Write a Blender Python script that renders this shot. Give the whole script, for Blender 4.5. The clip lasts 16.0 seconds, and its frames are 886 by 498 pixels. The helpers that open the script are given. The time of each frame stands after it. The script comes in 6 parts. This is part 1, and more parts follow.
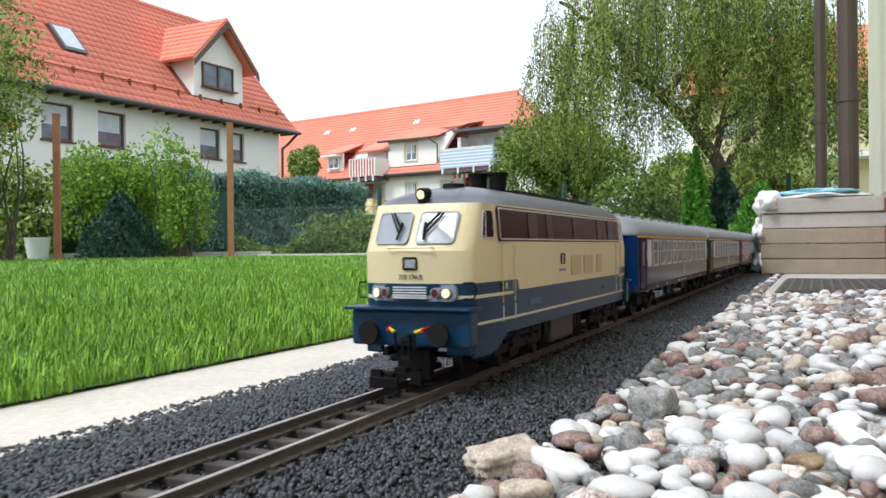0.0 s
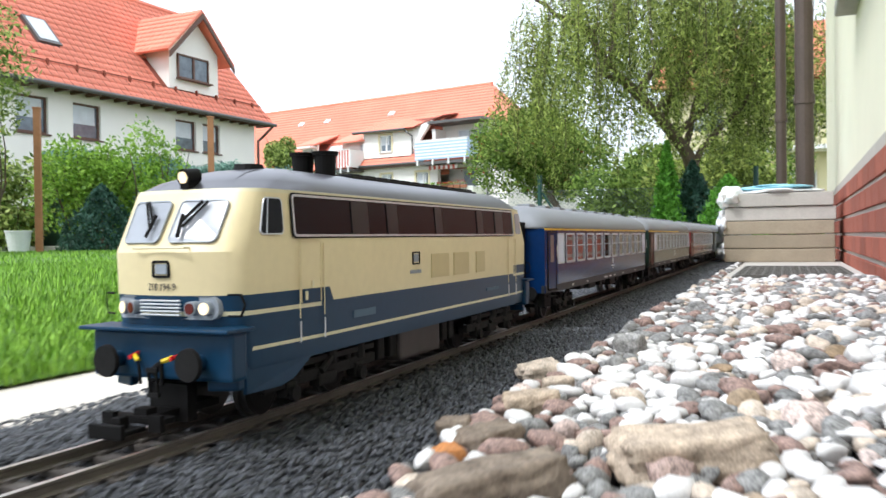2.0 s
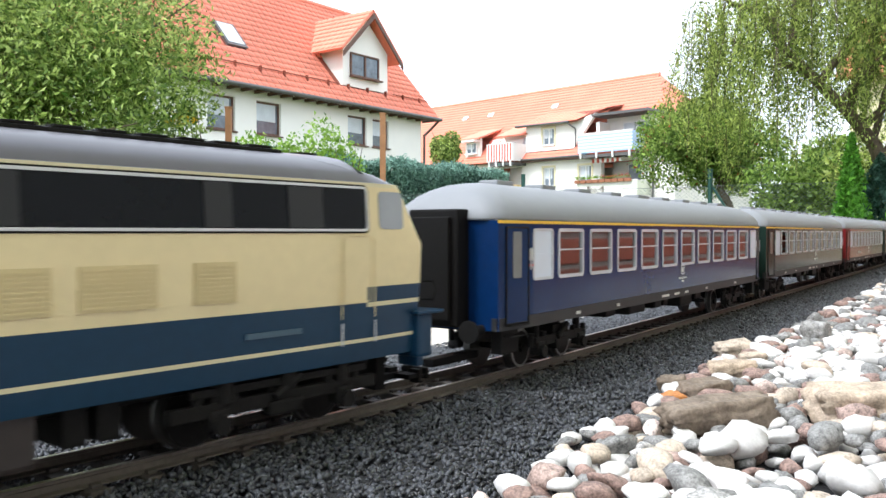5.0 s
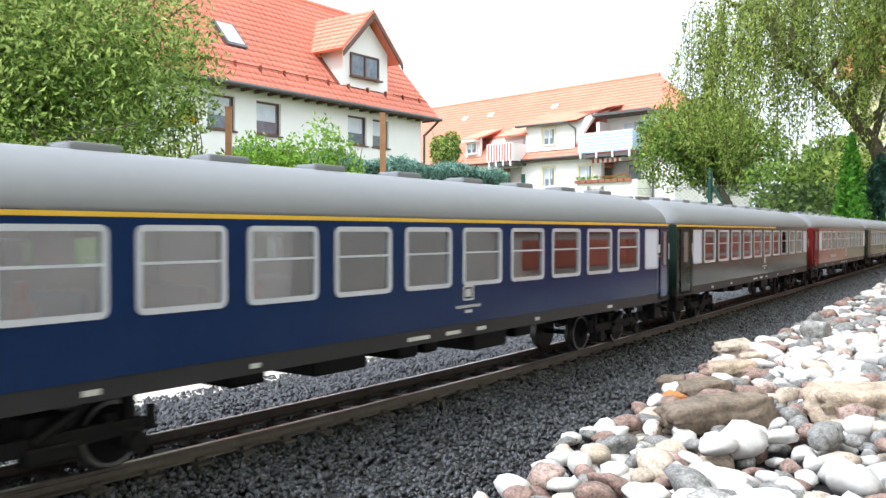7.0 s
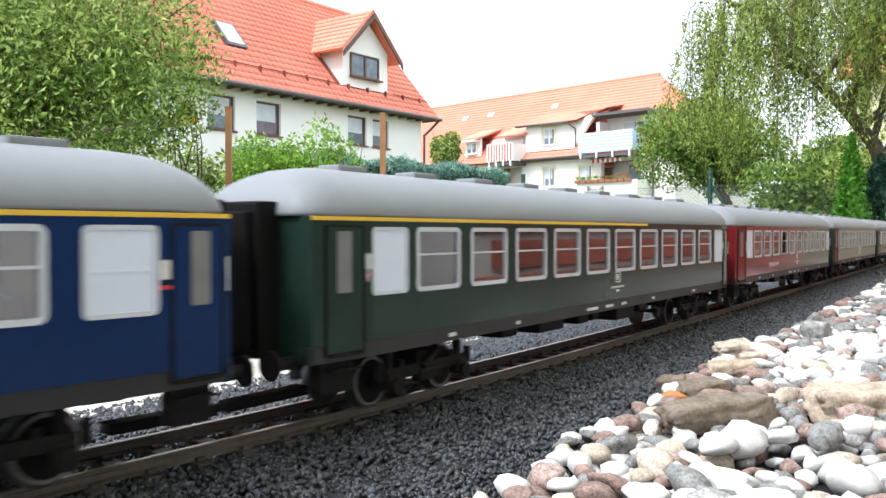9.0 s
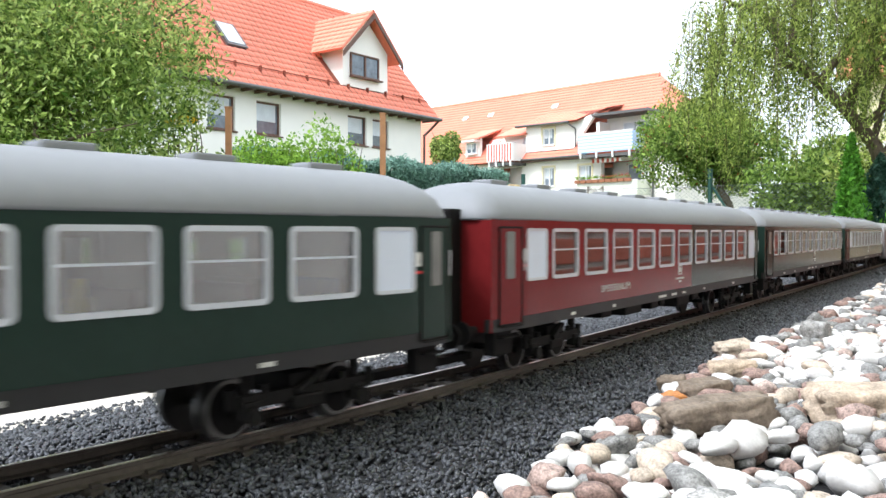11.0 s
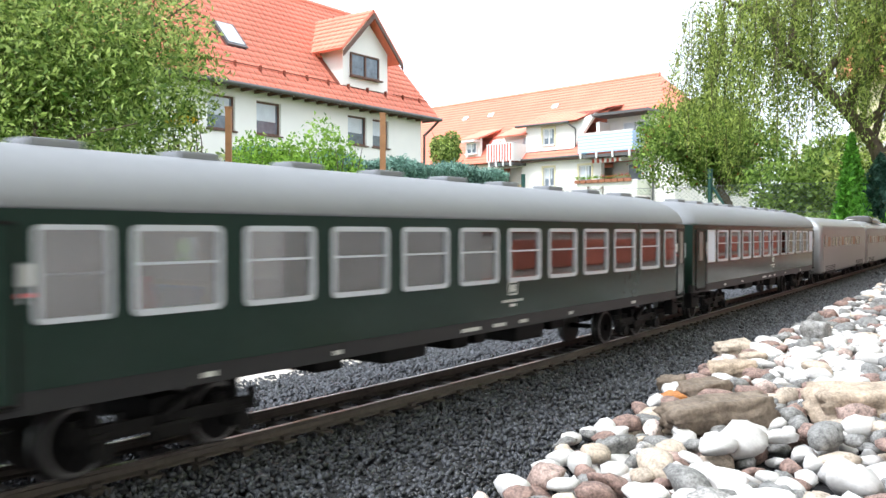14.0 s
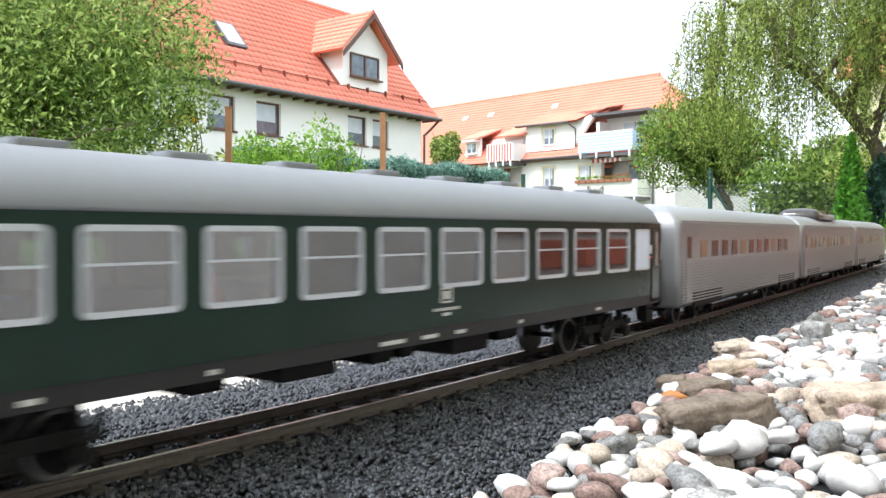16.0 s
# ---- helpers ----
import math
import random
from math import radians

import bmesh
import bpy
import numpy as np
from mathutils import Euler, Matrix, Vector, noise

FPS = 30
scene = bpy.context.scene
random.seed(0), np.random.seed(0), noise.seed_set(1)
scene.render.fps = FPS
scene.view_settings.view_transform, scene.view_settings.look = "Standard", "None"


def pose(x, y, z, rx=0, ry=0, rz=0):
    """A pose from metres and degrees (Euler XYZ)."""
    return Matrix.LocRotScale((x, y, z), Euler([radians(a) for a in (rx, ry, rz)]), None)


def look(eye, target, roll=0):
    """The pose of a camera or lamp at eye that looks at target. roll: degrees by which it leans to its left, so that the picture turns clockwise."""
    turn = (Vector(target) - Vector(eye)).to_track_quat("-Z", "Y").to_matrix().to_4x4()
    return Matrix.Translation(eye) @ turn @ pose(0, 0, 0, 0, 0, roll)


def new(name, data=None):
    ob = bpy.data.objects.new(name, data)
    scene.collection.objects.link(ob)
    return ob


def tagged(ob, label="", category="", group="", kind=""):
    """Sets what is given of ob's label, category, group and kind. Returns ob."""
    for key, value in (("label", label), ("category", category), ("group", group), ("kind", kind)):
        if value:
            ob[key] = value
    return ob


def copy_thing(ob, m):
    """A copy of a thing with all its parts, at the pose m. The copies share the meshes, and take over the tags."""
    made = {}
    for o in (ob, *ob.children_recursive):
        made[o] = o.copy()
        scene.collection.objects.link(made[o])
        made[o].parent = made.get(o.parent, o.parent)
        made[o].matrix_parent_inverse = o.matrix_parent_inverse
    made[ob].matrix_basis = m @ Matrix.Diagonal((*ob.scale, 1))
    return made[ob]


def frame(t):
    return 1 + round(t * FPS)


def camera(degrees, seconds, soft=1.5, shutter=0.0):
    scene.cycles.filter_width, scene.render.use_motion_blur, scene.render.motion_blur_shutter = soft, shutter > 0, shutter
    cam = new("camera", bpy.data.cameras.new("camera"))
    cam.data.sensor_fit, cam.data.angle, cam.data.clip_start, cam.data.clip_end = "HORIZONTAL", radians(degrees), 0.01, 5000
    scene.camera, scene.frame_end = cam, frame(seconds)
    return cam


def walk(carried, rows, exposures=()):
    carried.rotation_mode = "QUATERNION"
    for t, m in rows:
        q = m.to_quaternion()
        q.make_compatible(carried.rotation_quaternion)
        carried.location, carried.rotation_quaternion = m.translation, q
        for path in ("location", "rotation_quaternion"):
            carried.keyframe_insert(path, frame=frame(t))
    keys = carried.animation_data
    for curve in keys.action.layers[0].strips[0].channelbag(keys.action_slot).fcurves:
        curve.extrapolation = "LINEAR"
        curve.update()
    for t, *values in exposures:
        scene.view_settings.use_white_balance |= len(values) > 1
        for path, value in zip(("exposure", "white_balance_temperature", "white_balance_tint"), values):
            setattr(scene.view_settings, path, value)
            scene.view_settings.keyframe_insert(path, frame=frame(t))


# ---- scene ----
# The eye stands low beside a garden railway; x right, y ahead, z = 0 on the rail heads.
cam = camera(56.15, 16.0, soft=1.5, shutter=0.5)
EYES = [  # t, x, y, z, yaw, pitch, roll
    (0.0, 0.235, 0.495, 0.128, -9.2, -0.1, 0.6),
    (0.5, 0.217, 0.415, 0.130, -9.1, -0.2, 0.8),
    (1.0, 0.198, 0.350, 0.131, -9.1, -0.3, 0.9),
    (1.5, 0.174, 0.328, 0.128, -9.7, -0.25, 1.0),
    (1.8, 0.142, 0.272, 0.129, -10.5, -0.40, 0.9),
    (2.0, 0.094, 0.182, 0.132, -11.0, -0.73, 0.8),
    (2.2, 0.051, 0.101, 0.136, -11.8, -1.04, 0.5),
    (2.4, 0.014, 0.028, 0.137, -10.7, -1.15, 0.3),
    (2.6, 0.0, 0.0, 0.136, -8.9, -1.15, 0.2),
    (3.0, 0.0, -0.012, 0.134, -4.45, -1.15, 0.1),
    (3.5, 0.0, 0.0, 0.134, 0.12, -1.13, 0.0),
    (4.0, 0.0, 0.0, 0.134, 0.0, -1.13, 0.0),
    (6.0, 0.0, 0.0, 0.134, 0.0, -1.13, 0.0),
    (16.0, 0.0, 0.0, 0.134, 0.0, -1.13, 0.0),
]
EXPOSURES = [(t, stops, 6150, 10) for t, stops in ((0.0, 0.22), (1.6, 0.22), (2.0, 0.62), (2.5, 0.88), (3.0, 0.66), (3.5, 0.62), (4.0, 0.80), (6.0, 0.96), (16.0, 0.96))]
walk(cam, [(t, pose(x, y, z, 90 + p, r, w)) for t, x, y, z, w, p, r in EYES], EXPOSURES)

# ---- light: bright overcast ----
world = bpy.data.worlds.new("overcast_sky")
scene.world = world
world.use_nodes = True
wn = world.node_tree
sky = wn.nodes.new("ShaderNodeTexSky")
sky.sky_type, sky.sun_disc = "NISHITA", False
sky.sun_elevation, sky.sun_rotation = radians(52), radians(243)
sky.dust_density = 4.0
veil = wn.nodes.new("ShaderNodeMixRGB")
veil.inputs[0].default_value = 0.86
veil.inputs[2].default_value = (10.4, 11.0, 11.8, 1)
wn.links.new(sky.outputs[0], veil.inputs[1])
wn.links.new(veil.outputs[0], wn.nodes["Background"].inputs[0])
wn.nodes["Background"].inputs[1].default_value = 0.112
sun = new("sun", bpy.data.lights.new("sun", "SUN"))
sun.data.energy, sun.data.angle, sun.data.color = 1.9, radians(14), (1.0, 0.985, 0.96)
sun.matrix_world = look((0, 0, 26), (18, 9, 0))

# ---- materials ----
def material(name, colour, rough=0.7, metal=0.0, vary=0.15, scale=8.0, fine=60.0, bump=0.0, spread=0.0, island=False, spec=0.5, colour2=None):
    """A surface with two scales of noise on its colour, its own grain and, where asked, a change from piece to piece."""
    m = bpy.data.materials.new(name)
    m.use_nodes = True
    n, links = m.node_tree.nodes, m.node_tree.links
    b = n["Principled BSDF"]
    b.inputs["Roughness"].default_value, b.inputs["Metallic"].default_value = rough, metal
    b.inputs["Specular IOR Level"].default_value = spec
    co = n.new("ShaderNodeTexCoord")
    big, small = n.new("ShaderNodeTexNoise"), n.new("ShaderNodeTexNoise")
    big.inputs["Scale"].default_value, small.inputs["Scale"].default_value = scale, fine
    big.inputs["Detail"].default_value, small.inputs["Detail"].default_value = 3, 4
    for q in (big, small):
        links.new(co.outputs["Object"], q.inputs["Vector"])
    add = n.new("ShaderNodeMath"); add.operation = "ADD"
    links.new(big.outputs[0], add.inputs[0]); links.new(small.outputs[0], add.inputs[1])
    ramp = n.new("ShaderNodeMapRange")
    ramp.inputs[1].default_value, ramp.inputs[2].default_value = 0.6, 1.4
    ramp.inputs[3].default_value, ramp.inputs[4].default_value = 1 - vary, 1 + vary
    links.new(add.outputs[0], ramp.inputs[0])
    mix = n.new("ShaderNodeMixRGB"); mix.blend_type = "MULTIPLY"; mix.inputs[0].default_value = 1
    mix.inputs[1].default_value = (*colour, 1)
    if colour2:
        two = n.new("ShaderNodeMixRGB")
        two.inputs[1].default_value, two.inputs[2].default_value = (*colour, 1), (*colour2, 1)
        if spread:
            src = n.new("ShaderNodeNewGeometry") if island else n.new("ShaderNodeObjectInfo")
            links.new(src.outputs["Random Per Island" if island else "Random"], two.inputs[0])
        else:
            links.new(big.outputs[0], two.inputs[0])
        links.new(two.outputs[0], mix.inputs[1])
    links.new(ramp.outputs[0], mix.inputs[2])
    last = mix.outputs[0]
    if spread:
        src = n.new("ShaderNodeNewGeometry") if island else n.new("ShaderNodeObjectInfo")
        pr = n.new("ShaderNodeMapRange")
        pr.inputs[3].default_value, pr.inputs[4].default_value = 1 - spread, 1 + spread
        links.new(src.outputs["Random Per Island" if island else "Random"], pr.inputs[0])
        m2 = n.new("ShaderNodeMixRGB"); m2.blend_type = "MULTIPLY"; m2.inputs[0].default_value = 1
        links.new(last, m2.inputs[1]); links.new(pr.outputs[0], m2.inputs[2])
        last = m2.outputs[0]
    links.new(last, b.inputs["Base Color"])
    if bump:
        bp = n.new("ShaderNodeBump")
        bp.inputs["Strength"].default_value, bp.inputs["Distance"].default_value = bump, 0.4 / fine
        links.new(small.outputs[0], bp.inputs["Height"]); links.new(bp.outputs[0], b.inputs["Normal"])
    return m


def glowing(name, colour, strength):
    m = material(name, colour, 0.3)
    b = m.node_tree.nodes["Principled BSDF"]
    b.inputs["Emission Color"].default_value = (*colour, 1)
    b.inputs["Emission Strength"].default_value = strength
    return m


def glass(name, tint, alpha):
    """Thin glazing: part see-through, part glossy."""
    m = bpy.data.materials.new(name)
    m.use_nodes = True
    n, links = m.node_tree.nodes, m.node_tree.links
    n.remove(n["Principled BSDF"])
    tr, gl, mx = n.new("ShaderNodeBsdfTransparent"), n.new("ShaderNodeBsdfGlossy"), n.new("ShaderNodeMixShader")
    tr.inputs[0].default_value = (*tint, 1)
    gl.inputs["Roughness"].default_value = 0.03
    fr = n.new("ShaderNodeFresnel"); fr.inputs[0].default_value = 1.45
    ad = n.new("ShaderNodeMath"); ad.operation = "ADD"; ad.inputs[1].default_value = alpha
    links.new(fr.outputs[0], ad.inputs[0])
    links.new(ad.outputs[0], mx.inputs[0]); links.new(tr.outputs[0], mx.inputs[1]); links.new(gl.outputs[0], mx.inputs[2])
    links.new(mx.outputs[0], n["Material Output"].inputs[0])
    return m


CREAM = material("cream_paint", (0.70, 0.59, 0.35), 0.42, vary=0.05, scale=9, fine=120)
BLUE = material("ocean_blue_paint", (0.0062, 0.035, 0.078), 0.38, vary=0.12, scale=12, fine=150, spec=0.25)
LINE = material("cream_line", (0.66, 0.60, 0.40), 0.45, vary=0.06)
LOCO_ROOF = material("grey_roof_paint", (0.066, 0.064, 0.078), 0.30, vary=0.10, scale=10, fine=90)
SMOKED = material("brown_glazing", (0.0040, 0.0056, 0.0085), 0.2, vary=0.2, scale=20, spec=0.2)
# slightly lighter than the glazing: reflections put into the colour
BAND_SHEEN = material("dark_grey_blind", (0.007, 0.0085, 0.011), 0.3, vary=0.1)
# opaque cab glass; its pale tone paints in the mirrored sky
CAB_GLASS = material("pale_cab_glazing", (0.31, 0.33, 0.37), 0.12, vary=0.12, scale=25)
BLACK = material("black_plastic", (0.006, 0.0055, 0.0055), 0.6, vary=0.25, scale=40, fine=300, bump=0.1, spec=0.12)
DARK = material("dark_frame", (0.010, 0.0095, 0.0095), 0.65, vary=0.3, scale=40, fine=250, bump=0.15, spec=0.15)
CHROME = material("silver_trim", (0.62, 0.63, 0.65), 0.3, 0.6, vary=0.05)
GREY_POD = material("grey_lamp_panel", (0.27, 0.30, 0.34), 0.4, vary=0.06)
LAMP_ON = glowing("lit_lamp", (1.0, 0.80, 0.48), 0.6)
LAMP_OFF = material("clear_lamp", (0.75, 0.75, 0.72), 0.15)
RED_LAMP = material("red_lamp", (0.10, 0.012, 0.01), 0.2)
RED = material("red_plastic", (0.55, 0.02, 0.02), 0.4)
YELLOW = material("yellow_plastic", (0.75, 0.55, 0.02), 0.4)
TANK = material("brown_tank", (0.038, 0.030, 0.029), 0.55, vary=0.2, scale=30)
COACH_ROOF = material("silver_roof_paint", (0.21, 0.22, 0.24), 0.60, vary=0.05, scale=7, fine=80)
COACH_BLUE = material("cobalt_blue_paint", (0.0035, 0.022, 0.088), 0.16, vary=0.12, scale=10, fine=150, spec=0.12)
COACH_GREEN = material("bottle_green_paint", (0.017, 0.034, 0.027), 0.16, vary=0.12, scale=10, fine=150, spec=0.12)
COACH_RED = material("wine_red_paint", (0.16, 0.016, 0.018), 0.16, vary=0.12, scale=10, fine=150, spec=0.12)
SKIRT = material("grey_sole_bar", (0.012, 0.0125, 0.014), 0.55, vary=0.2, scale=20)
YLINE = material("yellow_line", (0.75, 0.47, 0.03), 0.45, vary=0.05)
WINDOW_FRAME = material("window_frame_silver", (0.56, 0.59, 0.64), 0.35, 0.3, vary=0.05)
PANE = glass("coach_glass", (0.80, 0.81, 0.82), 0.20)
FROST = material("white_frosted_glass", (0.64, 0.70, 0.82), 0.35, vary=0.03)
WOOD_IN = material("red_brown_panelling", (0.27, 0.150, 0.085), 0.5, vary=0.15, scale=25)
GREY_IN = material("grey_interior", (0.58, 0.56, 0.53), 0.6, vary=0.1)
SEAT_RED = material("red_seat_cloth", (0.17, 0.065, 0.05), 0.8, vary=0.15)
SEAT_BLUE = material("blue_seat_cloth", (0.06, 0.09, 0.30), 0.8, vary=0.15)
SHADE = glowing("orange_table_lamp", (1.0, 0.30, 0.04), 0.75)
STEEL = material("corrugated_steel", (0.30, 0.30, 0.305), 0.38, 0.55, vary=0.06, scale=12)
STEEL_ROOF = material("steel_roof", (0.34, 0.345, 0.36), 0.4, 0.4, vary=0.06)
GLASS_DARK = material("dark_window", (0.05, 0.045, 0.04), 0.12, vary=0.3, scale=30)
MARKING = material("white_marking", (0.60, 0.60, 0.58), 0.6)
MARKING_DARK = material("dark_marking", (0.05, 0.05, 0.05), 0.6)
WHEEL = material("wheel_steel", (0.07, 0.068, 0.066), 0.4, 0.7, vary=0.15, scale=60)
TYRE = material("bright_wheel_rim", (0.20, 0.197, 0.194), 0.4, 0.5, vary=0.1, scale=60)
RAIL = material("rusty_rail", (0.115, 0.099, 0.084), 0.55, 0.25, vary=0.3, scale=30, fine=200, bump=0.1)
RAIL_TOP = material("polished_rail_head", (0.48, 0.44, 0.41), 0.3, 0.85, vary=0.12, scale=40)
SLEEPER = material("dark_sleeper", (0.066, 0.056, 0.048), 0.75, vary=0.3, scale=60, fine=400, bump=0.3, spread=0.25)
BALLAST = material("basalt_grit", (0.042, 0.045, 0.052), 0.38, vary=0.35, scale=60, fine=500, bump=0.2, spread=0.92, island=True)
# near black, so the shade between grains and pebbles lies in its colour
SHADED_BED = material("dark_grit_bed", (0.010, 0.0105, 0.012), 0.9, vary=0.4, scale=60, fine=180, bump=0.8)
SAND = material("pale_dry_strip", (0.62, 0.57, 0.50), 0.9, vary=0.16, scale=6, fine=90, bump=0.5)
SOIL = material("lawn_soil", (0.085, 0.17, 0.025), 0.95, vary=0.35, scale=1.5, fine=30, bump=0.4)
GRASS = material("grass_blades", (0.115, 0.275, 0.022), 0.55, vary=0.25, scale=1.2, fine=12, spread=0.45, island=True, colour2=(0.235, 0.405, 0.05), spec=0.25)
GROUND = material("rough_ground", (0.085, 0.11, 0.04), 0.95, vary=0.35, scale=0.6, fine=8, bump=0.3)
PEBBLE_W = material("white_pebble", (0.74, 0.725, 0.71), 0.65, vary=0.14, scale=90, fine=500, bump=0.4, spread=0.22)
PEBBLE_P = material("pinkish_pebble", (0.33, 0.215, 0.18), 0.7, vary=0.85, scale=170, fine=600, bump=0.5, spread=0.3, colour2=(0.54, 0.45, 0.41))
PEBBLE_G = material("grey_pebble", (0.20, 0.20, 0.195), 0.7, vary=0.85, scale=190, fine=700, bump=0.5, spread=0.3, colour2=(0.40, 0.39, 0.375))
PEBBLE_O = material("ochre_stone", (0.36, 0.25, 0.145), 0.7, vary=0.6, scale=90, fine=500, bump=0.35, spread=0.3, colour2=(0.44, 0.38, 0.32))
ORANGE_STONE = material("rust_orange_stone", (0.46, 0.19, 0.06), 0.75, vary=0.4, scale=120, fine=500, bump=0.4)
SANDSTONE = material("brown_sandstone", (0.135, 0.098, 0.070), 0.75, vary=0.5, scale=70, fine=350, bump=0.8, colour2=(0.24, 0.195, 0.15))
CONCRETE = material("concrete", (0.42, 0.395, 0.36), 0.85, vary=0.15, scale=12, fine=140, bump=0.25, spread=0.12)
CONCRETE_B = material("tan_concrete", (0.30, 0.25, 0.18), 0.85, vary=0.18, scale=12, fine=140, bump=0.25, spread=0.1)
FILM = material("white_plastic_film", (0.78, 0.79, 0.80), 0.3, vary=0.06, scale=20)
FILM_BLUE = material("blue_plastic_film", (0.25, 0.52, 0.62), 0.3, vary=0.1, scale=30)
MAT_RUBBER = material("rubber_mat", (0.10, 0.095, 0.085), 0.8, vary=0.2, scale=40)
BRICK = material("red_brick", (0.32, 0.085, 0.05), 0.8, vary=0.2, scale=10, fine=120, bump=0.3, spread=0.2)
MORTAR = material("mortar", (0.48, 0.44, 0.39), 0.9, vary=0.1, fine=150, bump=0.3)
PLASTER_Y = material("cream_plaster", (0.78, 0.74, 0.58), 0.9, vary=0.05, scale=3, fine=150, bump=0.2)
PLASTER = material("white_plaster", (0.87, 0.84, 0.78), 0.9, vary=0.06, scale=0.7, fine=40, bump=0.1)
PLASTER_B = material("yellow_plaster", (0.72, 0.66, 0.40), 0.9, vary=0.05, scale=0.7, fine=40)
TILE = material("orange_roof_tile", (0.80, 0.255, 0.165), 0.75, vary=0.14, scale=0.5, fine=9, spread=0.10)
TILE_GAP = material("tile_underlay", (0.22, 0.055, 0.03), 0.9, vary=0.2)
BROWN_WOOD = material("brown_window_wood", (0.11, 0.052, 0.032), 0.55, vary=0.2, scale=6)
WHITE_FRAME = material("white_window_frame", (0.80, 0.80, 0.78), 0.45, vary=0.04)
YELLOW_TRIM = material("yellow_window_trim", (0.74, 0.66, 0.42), 0.8, vary=0.06)
HOUSE_GLASS = material("house_glass", (0.14, 0.17, 0.20), 0.08, vary=0.35, scale=2.0, fine=6)
CURTAIN = material("net_curtain", (0.60, 0.63, 0.66), 0.6, vary=0.15, scale=4)
GUTTER = material("zinc_gutter", (0.13, 0.125, 0.12), 0.45, 0.5, vary=0.15)
COPPER = material("brown_downpipe", (0.085, 0.062, 0.05), 0.45, 0.4, vary=0.15, scale=5)
STRIPE_R = material("red_canvas", (0.50, 0.085, 0.05), 0.85, vary=0.08)
STRIPE_W = material("white_canvas", (0.78, 0.77, 0.74), 0.85, vary=0.05)
STRIPE_B = material("blue_canvas", (0.36, 0.52, 0.70), 0.85, vary=0.08)
PALE_PANEL = material("pale_balcony_panel", (0.72, 0.74, 0.62), 0.7, vary=0.06)
SUNFLOWER = material("yellow_flowered_cloth", (0.70, 0.40, 0.05), 0.85, vary=0.5, scale=4, fine=9, colour2=(0.8, 0.72, 0.5))
DARK_WOOD = material("dark_fence_wood", (0.065, 0.05, 0.043), 0.8, vary=0.25, scale=5, spread=0.2)
RED_WOOD = material("reddish_post_wood", (0.34, 0.155, 0.07), 0.75, vary=0.2, scale=6, fine=50)
GREY_WOOD = material("weathered_wood", (0.22, 0.18, 0.14), 0.85, vary=0.25, scale=6, spread=0.2)
FENCE_GREEN = material("green_coated_post", (0.012, 0.060, 0.050), 0.5, vary=0.15)
WIRE = material("fence_wire", (0.16, 0.18, 0.17), 0.5, 0.4, vary=0.2)
BARK = material("bark", (0.105, 0.075, 0.050), 0.9, vary=0.4, scale=8, fine=40, bump=0.6)


def foliage(name, a, b, spread=0.4):
    m = material(name, a, 0.5, vary=0.2, scale=0.7, fine=5, spread=spread, island=True, colour2=b, spec=0.25)
    n, links = m.node_tree.nodes, m.node_tree.links
    bs, out = n["Principled BSDF"], n["Material Output"]
    t, mx = n.new("ShaderNodeBsdfTranslucent"), n.new("ShaderNodeMixShader")
    links.new(bs.inputs["Base Color"].links[0].from_socket, t.inputs[0])
    mx.inputs[0].default_value = 0.45
    links.new(bs.outputs[0], mx.inputs[1]); links.new(t.outputs[0], mx.inputs[2]); links.new(mx.outputs[0], out.inputs[0])
    return m


LEAF_APPLE = foliage("rowan_leaves", (0.09, 0.18, 0.03), (0.29, 0.40, 0.09))
LEAF_WILLOW = foliage("willow_leaves", (0.10, 0.160, 0.03), (0.40, 0.46, 0.12))
LEAF_BUSH = foliage("bush_leaves", (0.11, 0.21, 0.035), (0.46, 0.53, 0.17))
LEAF_BRIGHT = foliage("bright_leaves", (0.19, 0.38, 0.045), (0.34, 0.50, 0.09))
LEAF_HEDGE = foliage("blue_green_conifer", (0.13, 0.26, 0.20), (0.28, 0.43, 0.35))
LEAF_THUJA = foliage("thuja_green", (0.08, 0.25, 0.025), (0.16, 0.36, 0.05))
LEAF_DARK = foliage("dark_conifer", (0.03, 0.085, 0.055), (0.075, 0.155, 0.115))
LEAF_SCRUB = foliage("scrub_leaves", (0.12, 0.22, 0.04), (0.27, 0.36, 0.10))
BERRY = material("red_berries", (0.40, 0.045, 0.015), 0.4)
FLOWER_Y = material("yellow_flowers", (0.85, 0.55, 0.01), 0.6)
FLOWER_R = material("red_flowers", (0.60, 0.04, 0.06), 0.6)


# ---- building helpers ----
def mesh_of(bm, name):
    me = bpy.data.meshes.new(name)
    bmesh.ops.recalc_face_normals(bm, faces=bm.faces)
    bm.to_mesh(me)
    bm.free()
    return me


def part(name, bm, mats, parent=None, label="", smooth=False):
    """Links a bmesh as one mesh object, under a thing where one is given."""
    me = mesh_of(bm, name)
    for m in (mats if isinstance(mats, (list, tuple)) else [mats]):
        me.materials.append(m)
    if smooth:
        me.shade_smooth()
    ob = new(name, me)
    ob.parent = parent
    if label:
        ob["label"] = label
    return ob


def thing(name, label, category, at=None, group=""):
    ob = new(name)
    ob.matrix_basis = at or Matrix()
    return tagged(ob, label, category, group)


